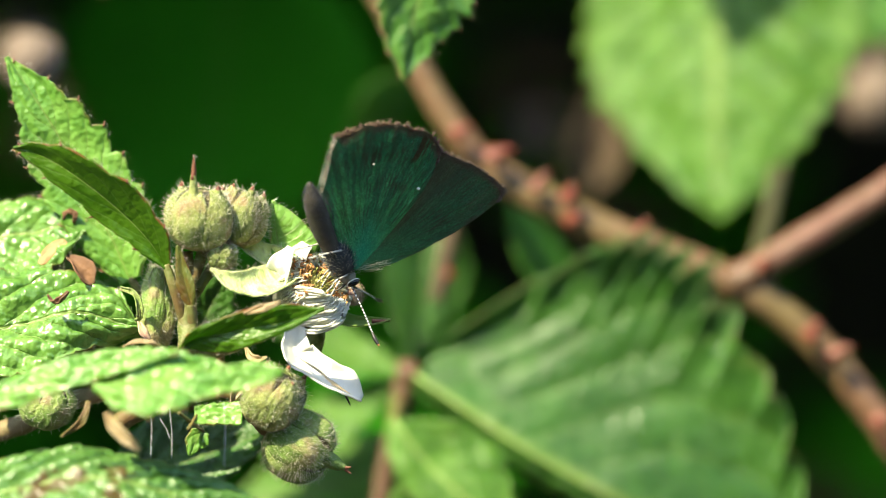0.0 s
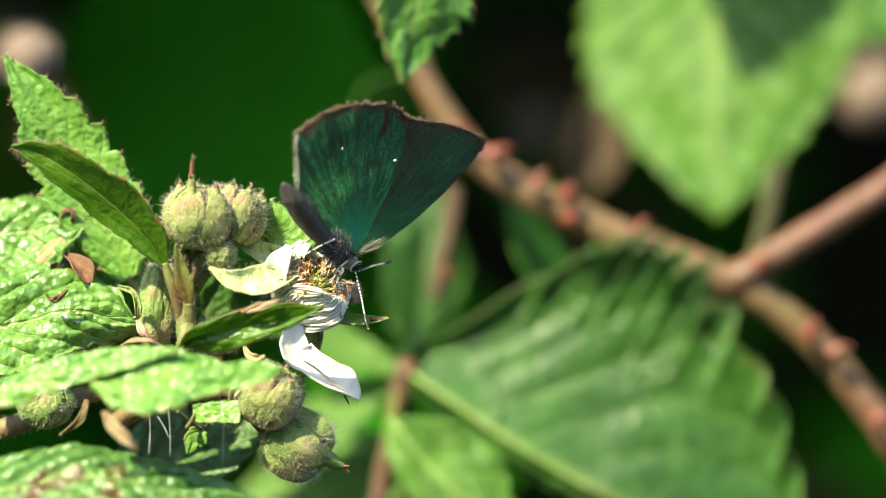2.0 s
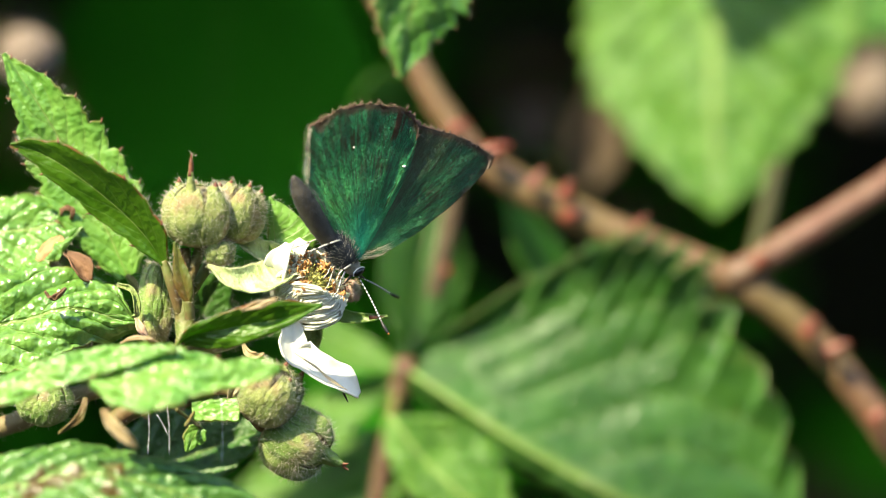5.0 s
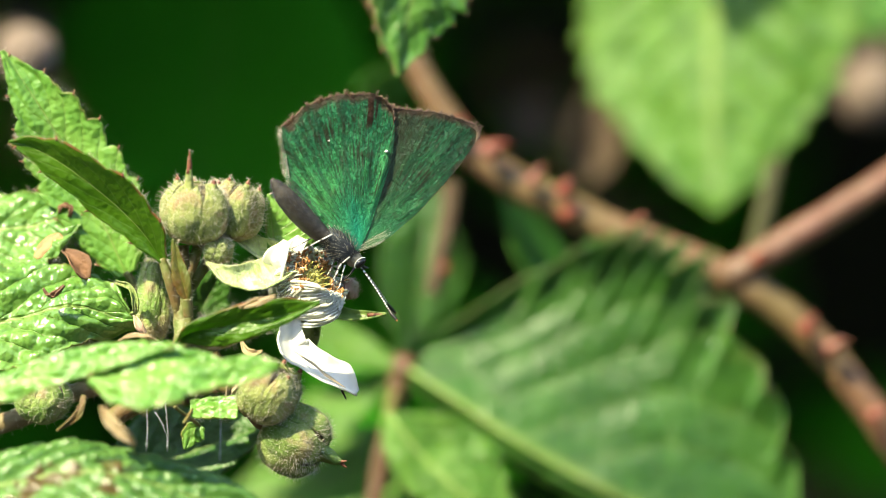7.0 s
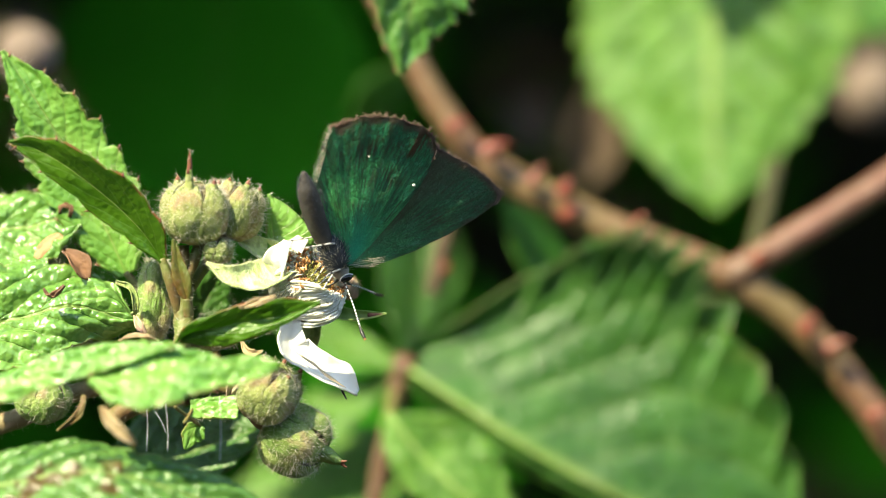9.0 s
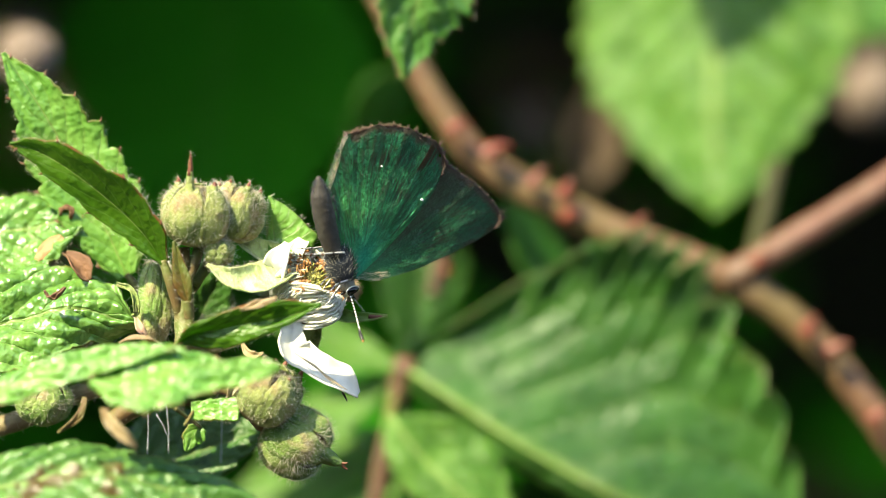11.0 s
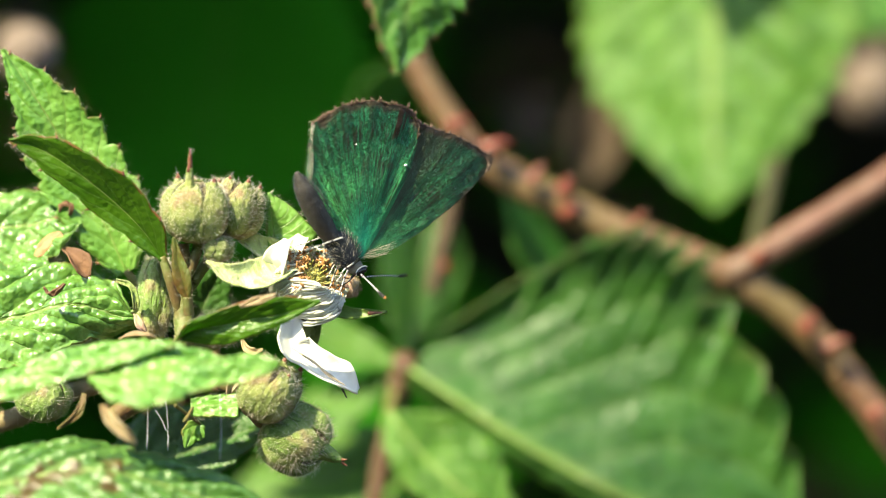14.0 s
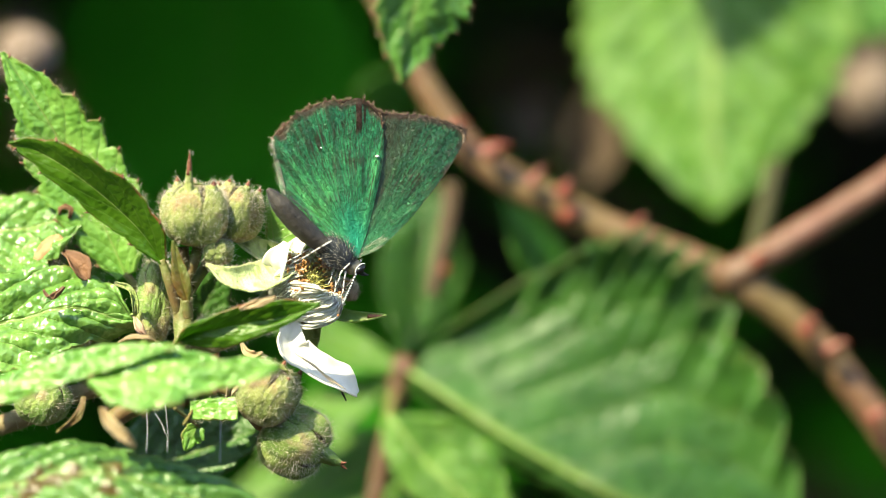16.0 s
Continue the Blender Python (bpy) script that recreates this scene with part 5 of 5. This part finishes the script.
    for _ in range(520):
        w = Vector((random.gauss(0, 1), random.gauss(0, 1), random.gauss(0, 1))).normalized()
        hair(bm, V(-8.1, 3.5, 596.6) + w * 0.75, w, random.uniform(0.15, 0.55), 0.014)
    part("ovary", bm, PINK, ob, "pinkish downy swelling behind the stamens")
    bm = tube(bmesh.new(), [V(-8.7, -0.6, 587.9), V(-8.3, -0.6, 587.1)], [0.12, 0.05], 4, 5)
    part("petal_point", bm, BLACK, ob, "dark withered point")


sprig()
flower()


# ---- the butterfly ----
HIND = [(0, 0), (-40, 18), (-88, 34), (-112, 70), (-128, 110), (-134, 150), (-140, 175), (-141, 205), (-138, 219), (-112, 243), (-80, 264), (-36, 274), (9, 274), (32, 268), (46, 256), (54, 243),
        (58, 212), (56, 180), (48, 140), (36, 95), (20, 45)]
FORE = [(0, 0), (20, 80), (30, 160), (36, 230), (50, 249), (70, 247), (100, 245), (150, 238), (191, 224), (208, 214), (212, 205), (206, 186), (172, 141), (142, 107), (96, 58), (40, 12)]
UNIT = 0.0495


def wing(name, outline, y, material, parent, seed, shrink=1.0, lean=0.0, label=""):
    """A thin wing: veins stand up as ridges that fan out from the root."""
    bm = bmesh.new()
    flat = [Vector((a * UNIT * shrink, 0, b * UNIT * shrink)) for a, b in outline]
    rim = curve(flat[1:], 90)

    def bend(q):
        return 0.013 * min(q.x, 0) ** 2 if outline is HIND else 0.004 * max(q.x, 0)

    hub = Vector((0, 0, 0))
    rows = []
    for i, p in enumerate(rim):
        if 12 < i < 66:
            p = p * (1 + (0.014 if outline is HIND and i > 30 else 0.004) * math.cos(math.atan2(p.z, p.x) * 28.9) + 0.007 * noise.noise(Vector((i * 0.9, seed, 0))) + (0.055 if outline is HIND else 0.012) * min(0, noise.noise(Vector((i * 0.42, seed, 5)))))
        ang = math.atan2(p.z, p.x)
        row = []
        for k in range(1, 19):
            f = k / 18
            q = hub.lerp(p, f)
            ridge = abs(((ang * 4.6) % 1.0) - 0.5) * 2
            q.y = y - (0.06 * ridge ** 3 + 0.03 * math.cos(ang * 28.9)) * (1.0 if outline is HIND else 0.45) * min(1, f * 1.6) * min(1, f * 1.3) + 0.22 * noise.noise(Vector((q.x * 0.22, 7, q.z * 0.22))) + lean * q.length + bend(q) + 0.10 * noise.noise(Vector((q.x * 0.9, 3, q.z * 0.9)))
            row.append(bm.verts.new(q))
        rows.append(row)
    centre = bm.verts.new((0, y, 0))
    uvs = bm.loops.layers.uv.new("map")
    place = {centre: (0.5, 0.0)}
    for i, row in enumerate(rows):
        place.update({q: (i / 90, (k + 1) / 18) for k, q in enumerate(row)})
    for a, b in zip(rows, rows[1:]):
        bm.faces.new((centre, a[0], b[0]))
        for k in range(17):
            bm.faces.new((a[k], a[k + 1], b[k + 1], b[k]))
    for f in bm.faces:
        for loop in f.loops:
            loop[uvs].uv = place[loop.vert]
    ob = part(name, bm, material, parent, label, local=True, thick=0.04, rim=False)
    fuzz = bmesh.new()
    rng = random.Random(seed)
    lo, hi = (32, 70) if outline is HIND else (18, 64)
    line = curve(rim[lo:hi], 400)
    for k in range(0, 400):
        p = line[k] + Vector((0, y + lean * line[k].length + bend(line[k]), 0))
        for _ in range(4):
            out = p.normalized() + Vector((rng.uniform(-0.14, 0.14), rng.uniform(-0.2, 0.2), rng.uniform(-0.14, 0.14)))
            hair(fuzz, p - p.normalized() * 0.3, out, rng.uniform(0.3, 0.5) + 0.75 * max(0, noise.noise(Vector((k * 0.12, seed, 1)))), 0.02)
    part("fringe", fuzz, FRINGE, ob, "brown fringe of long scales", local=True, kind="stuff")
    return ob


def butterfly():
    ob = thing("butterfly", spot(V(-7.0, 0.0, 600.0)), "small green butterfly with closed worn wings feeding on the flower", "butterfly")
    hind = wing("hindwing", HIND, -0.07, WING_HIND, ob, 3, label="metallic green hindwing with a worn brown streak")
    wing("forewing", FORE, 0.0, WING_FORE, ob, 4, label="green forewing with a brownish hind part")
    wing("forewing", FORE, 0.55, WING_FORE, ob, 5, 0.985, 0.01)
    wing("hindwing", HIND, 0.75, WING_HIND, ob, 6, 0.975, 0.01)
    for (a, b), r in (((43, 175), 0.15), ((-60, 194), 0.07)):
        bm = bmesh.new()
        ball(bm, Vector((a * UNIT, -0.21 + 0.013 * min(a * UNIT, 0) ** 2, b * UNIT)), r * 1.3, 0.10, r * 0.7, 10, 6, rough=0.9)
        part("white_spot", bm, WHITE, hind, "small white spot", local=True)
    tuft = bmesh.new()
    rng = random.Random(8)
    for _ in range(420):
        s = rng.random()
        p = Vector((-141 + 24 * s, 0, 212 - 130 * s)) * UNIT
        hair(tuft, p + Vector((0, -0.14 + 0.013 * p.x * p.x, 0)), Vector((-1, rng.uniform(-0.6, 0.6), rng.uniform(-0.6, 0.9))), rng.uniform(0.15, 0.9), 0.007)
    part("white_tuft", tuft, HAIR, hind, "whitish hairs on the inner wing edge", local=True, kind="stuff")
    # body
    down = Vector((-107, 0, 105)).normalized()
    turn = axes(down, Vector((0, -1, 0)))
    bm = bmesh.new()
    ball(bm, Vector((-1.7, 0.55, 0.6)), 2.0, 1.1, 1.1, 18, 12, turn, 0.1)
    thorax = part("thorax", bm, FUR, ob, "grey furry thorax", local=True)
    bm = bmesh.new()
    pts = [Vector((-60, 6, 24)) * UNIT, Vector((-95, 6, 55)) * UNIT, Vector((-130, 5, 92)) * UNIT, Vector((-159, 4, 127)) * UNIT]
    tube(bm, pts, [0.75, 0.92, 0.98, 0.84, 0.2], 32, 12, ring_slots=lambda i: 0)
    for q in bm.verts:
        s = (q.co - pts[0]).dot(down)
        q.co += (q.co - pts[0] - down * s) * 0.02 * math.sin(s * 8)
    abdomen = part("abdomen", bm, ABDOMEN, ob, "dark grey-brown tapering abdomen", local=True)
    bm = bmesh.new()
    ball(bm, Vector((-6, 6, -16)) * UNIT, 0.75, 0.78, 0.70, 14, 10, rough=0.1)
    head = part("head", bm, CHEEK, ob, local=True)
    slant = Euler((0, -0.7, 0)).to_matrix()
    for y, side in ((-0.40, -1), (1.0, 1)):
        bm = bmesh.new()
        c = Vector((0.05, y, -0.98))
        ball(bm, c, 0.60, 0.30, 0.33, 14, 10, slant)
        part("eye", bm, EYE_DARK, head, "dark oval eye", local=True)
        arc = [c + slant @ Vector((0.64 * math.cos(w), 0.12 * side, 0.37 * math.sin(w))) for w in (3.3, 2.7, 2.1, 1.5, 0.9, 0.3)]
        part("eye_rim", tube(bmesh.new(), arc, [0.03, 0.06, 0.06, 0.06, 0.03], 16, 5), WHITE, head, "white rim above the eye", local=True)
        palp = [Vector((0.25, y * 0.5 + 0.1, -1.2)), Vector((0.55, y * 0.4 + 0.1, -1.45)), Vector((0.95, y * 0.3 + 0.1, -1.5))]
        part("palp", tube(bmesh.new(), palp, [0.16, 0.14, 0.04], 8, 6, 0.3), BLACK, head, "short dark palp", local=True)
    bm = bmesh.new()
    tube(bm, [Vector((-0.3, 0.1, -1.4)), Vector((-0.7, 0.0, -2.0)), Vector((-1.2, 0.1, -2.5))], [0.14, 0.09, 0.06], 8, 6)
    part("proboscis", bm, BLACK, head, "thin dark tongue", local=True)
    for holder, centre, spread, count, size, way in ((thorax, Vector((-1.7, 0.55, 0.6)), (1.9, 1.1, 1.1), 2400, 0.7, down), (head, Vector((-0.5, 0.3, -0.65)), (0.6, 0.7, 0.6), 120, 0.35, down),
                                                     (abdomen, Vector((-5.6, 0.25, 3.9)), (2.9, 0.95, 0.95), 1800, 0.35, down)):
        fuzz = bmesh.new()
        for _ in range(count):
            w = Vector((rng.gauss(0, 1), rng.gauss(0, 1), rng.gauss(0, 1))).normalized()
            p = centre + turn @ Vector((w.x * spread[0], w.y * spread[1], w.z * spread[2]))
            hair(fuzz, p, (turn @ w) * 0.8 + way * 0.8, size * rng.uniform(0.5, 1.3), 0.011)
        part("fur", fuzz, FUR, holder, "grey hairs", local=True, kind="stuff")
    bm = bmesh.new()
    for _ in range(75):
        u = rng.random()
        p = Vector((-4 + 46 * u, rng.uniform(-11, -5), 2 + 24 * u + rng.uniform(-7, 9))) * UNIT
        hair(bm, p, Vector((0.9, -0.15, 0.42 + rng.uniform(-0.25, 0.25))), rng.uniform(0.5, 1.4), 0.008)
    for _ in range(260):
        w = Vector((rng.gauss(0, 1), -abs(rng.gauss(0, 1)), rng.gauss(0, 1))).normalized()
        p = Vector((-1.7, 0.55, 0.6)) + turn @ Vector((w.x * 1.95, w.z * 1.1, -w.y * 1.15))
        hair(bm, p, (p - Vector((-1.7, 0.55, 0.6))).normalized() * 0.7 + down * 0.8, rng.uniform(0.3, 0.9), 0.011)
    part("fur", bm, HAIR, ob, "pale hairs at the wing root", local=True, kind="stuff")
    stripes = lambda i: 1 if i % 5 == 4 else 0
    for y in (-0.6, 1.3):
        for pts in ([(-52, 32), (-80, 20), (-105, 8), (-127, 0)], [(-20, -8), (-38, -22), (-44, -34), (-52, -44)], [(-28, -22), (-34, -40), (-38, -56), (-44, -62)]):
            line = [Vector((a * UNIT, y - 0.2 * i, b * UNIT)) for i, (a, b) in enumerate(pts)]
            part("leg", tube(bmesh.new(), line, [0.085, 0.075, 0.06, 0.045], 18, 6, 0.2, ring_slots=stripes), [LEG, ABDOMEN], ob, "thin leg banded white and grey", local=True)
    feelers = []
    for y in (-0.35, 0.75):
        bm = bmesh.new()
        tube(bm, [Vector((0, 0, 0)), Vector((0.05, 0, -3.2)), Vector((-0.05, 0, -5.6))], [0.07, 0.075, 0.08], 34, 6, ring_slots=lambda i: i % 2)
        tube(bm, [Vector((-0.05, 0, -5.5)), Vector((-0.05, 0, -6.1)), Vector((0.0, 0, -6.75))], [0.09, 0.17, 0.13], 8, 8, slot=0)
        ball(bm, Vector((0, 0, -6.78)), 0.11, 0.11, 0.12, 8, 6, slot=2)
        root = Vector((0.55, y, -0.95))
        feelers.append(part("antenna", bm, [BLACK, WHITE, ORANGE], ob, "black antenna with white rings and orange tip", local=True, origin=root))
    return ob, feelers


fly, feelers = butterfly()


# ---- what moves ----
# seconds, place in millimetres, turn in degrees
FLY = [
    (0, -7.87, 598.68, 25.9, 13.3, 34.0),    (0.5, -7.28, 598.15, 20.1, 14.1, 34.2),    (1, -8.39, 599.79, 30.1, 7.5, 30.0),    (1.5, -7.42, 599.87, 20.8, -0.7, 29.0),
    (2, -7.73, 599.96, 20.7, 0.2, 27.4),    (2.5, -7.23, 599.82, 19.3, 0.9, 32.2),    (3, -7.30, 599.93, 20.3, -2.4, 23.6),    (3.5, -6.95, 599.82, 15.4, -2.6, 25.0),
    (4, -7.28, 599.27, 17.7, 6.1, 35.2),    (6.3, -7.37, 599.68, 9.2, 1.2, 18.8),    (6.5, -7.10, 599.90, 10.6, -2.3, 18.4),    (7, -7.22, 599.83, 9.6, -1.0, 17.2),
    (7.5, -7.34, 599.59, 14.9, 2.8, 30.6),    (8, -7.26, 599.65, 14.0, 2.2, 31.5),    (8.5, -7.53, 598.40, 18.9, 13.5, 30.2),    (9, -8.08, 598.54, 22.4, 17.4, 31.1),
    (11.5, -7.56, 597.42, 15.7, 23.3, 36.8),    (12, -7.60, 597.36, 15.9, 23.6, 37.4),    (12.5, -7.98, 597.52, 17.3, 25.0, 36.9),    (13, -7.74, 597.47, 13.9, 25.3, 37.6),
    (13.5, -7.92, 597.33, 15.1, 27.5, 37.4),    (14, -7.05, 599.00, 9.9, 8.9, 30.6),    (14.5, -6.77, 599.46, 11.5, 3.1, 25.0),    (15, -6.88, 599.92, 2.4, -0.0, 18.2),
    (15.5, -7.50, 600.47, 0.6, -4.2, 14.6),    (16, -7.32, 599.35, 0.9, -3.0, 22.4),
]
NEAR_FEELER = [
    (0, -54, -34),    (0.5, -64, -16),    (1, -36, -31),    (1.5, -47, -18),    (2, -48, -1),    (2.5, -33, 31),    (3, -47, 13),
    (3.5, -49, -15),    (4, -24, 31),    (4.2, -34, 6),    (6.3, -46, -47),    (6.5, -43, -49),    (7, -37, -30),    (7.5, -31, 9),
    (8, -27, 24),    (8.5, -57, -6),    (9, -55, -28),    (9.2, -58, -30),    (11.3, -59, -5),    (11.5, -56, -7),    (12, -55, -3),
    (12.5, -52, -22),    (13, -52, -10),    (13.5, -57, -16),    (13.7, -49, -13),    (14, -78, 11),    (14.3, -79, 21),    (14.5, -71, 18),
    (14.7, -69, -10),    (15, -49, -34),    (15.3, -38, 13),    (15.6, -37, 15),    (16, -30, 39),
]
FAR_FEELER = [
    (0, 28, -74),    (0.5, 35, -83),    (1, 16, -79),    (1.5, 34, -88),    (2, 38, -84),    (2.5, 29, -88),    (3, 34, -80),
    (3.5, 37, -78),    (4, 23, -76),    (4.2, 21, -72),    (6.3, 21, -72),    (7, 14, -40),    (8, 32, -52),    (8.5, 44, -88),
    (9, 29, -83),    (9.2, 34, -78),    (11.3, 36, -76),    (12.5, 40, -82),    (13.5, 34, -83),    (14, 25, -96),    (14.3, 21, -87),
    (14.5, 21, -81),    (14.7, 26, -84),    (15, 29, -51),    (15.3, 34, -11),    (15.6, 39, -9),    (16, 45, 19),
]

# how the breeze shifts the loose leaves: seconds, millimetres across and up
NEAR_SWAY = [(0, 0.1, 0.2), (1, 0, 0), (1.5, -0.1, -0.2), (2, 0.15, -0.2), (2.5, 0.05, -0.3), (3, 0.5, -1.0), (3.5, 0.4, -0.7), (4, 0.25, -0.35), (6.5, -0.1, 0.1), (7, 0, 0), (8, 0, 0.05),
             (9, 0.15, 0.1), (11.5, 0.35, -0.1), (12, 0.4, 0.1), (12.5, 1.0, 0.4), (13, 0.9, 0.3), (13.5, 0.1, 0.4), (14, -0.1, 0), (14.5, 0, 0), (15, 0.25, 0.1), (15.5, 0.15, 0.2), (16, 0.25, -0.45)]
SHADE_SWAY = [(0, 0, 0), (1, 0.6, -3.4), (2, 2.1, -4.3), (2.5, 1.4, -7.9), (3, -1, -6.2), (3.5, 1.9, -6.9), (4, 1.2, -6.1), (5, 1, -2), (6.5, 1, 1.2), (7, 0.5, 0.6), (8, 0, -0.3), (9, 0, 0),
              (10.5, -0.6, -1), (11.5, -1, -2.5), (12, 0.9, -4.7), (12.5, 3.9, -5.7), (13, 8, -4.2), (13.5, 4, -2), (14, 0.3, 0), (15, 0, -0.8), (16, -0.4, -1.7)]
WIDE_SWAY = [(0, 0.1, 0.1), (1, 0, -0.05), (2, 0, 0), (3, 0.1, -0.25), (3.5, 0, -0.1), (4, 0, 0), (9, 0, 0.1), (11.5, 0, 0.1), (12, 0.05, 0.25), (12.5, 0.4, 0.5), (13, 0.35, 0.45), (13.5, 0, 0.2),
             (14, 0, 0), (16, 0.05, 0)]


def sway(ob, rows):
    m = ob.matrix_world.copy()
    walk(ob, [(t, Matrix.Translation((dx * MM, 0, dz * MM)) @ m) for t, dx, dz in rows])


def motions():
    sway(hanging_near, NEAR_SWAY)
    sway(wide_leaf, WIDE_SWAY)
    sway(overhead_leaf, SHADE_SWAY)
    walk(fly, [(t, pose(x * MM, 0, z * MM, rx, ry, rz)) for t, x, z, rx, ry, rz in FLY])
    for ob, rows in zip(feelers, (NEAR_FEELER, FAR_FEELER)):
        root = ob.location.copy()
        walk(ob, [(t, pose(*root, rx, ry, 0)) for t, rx, ry in rows])


motions()
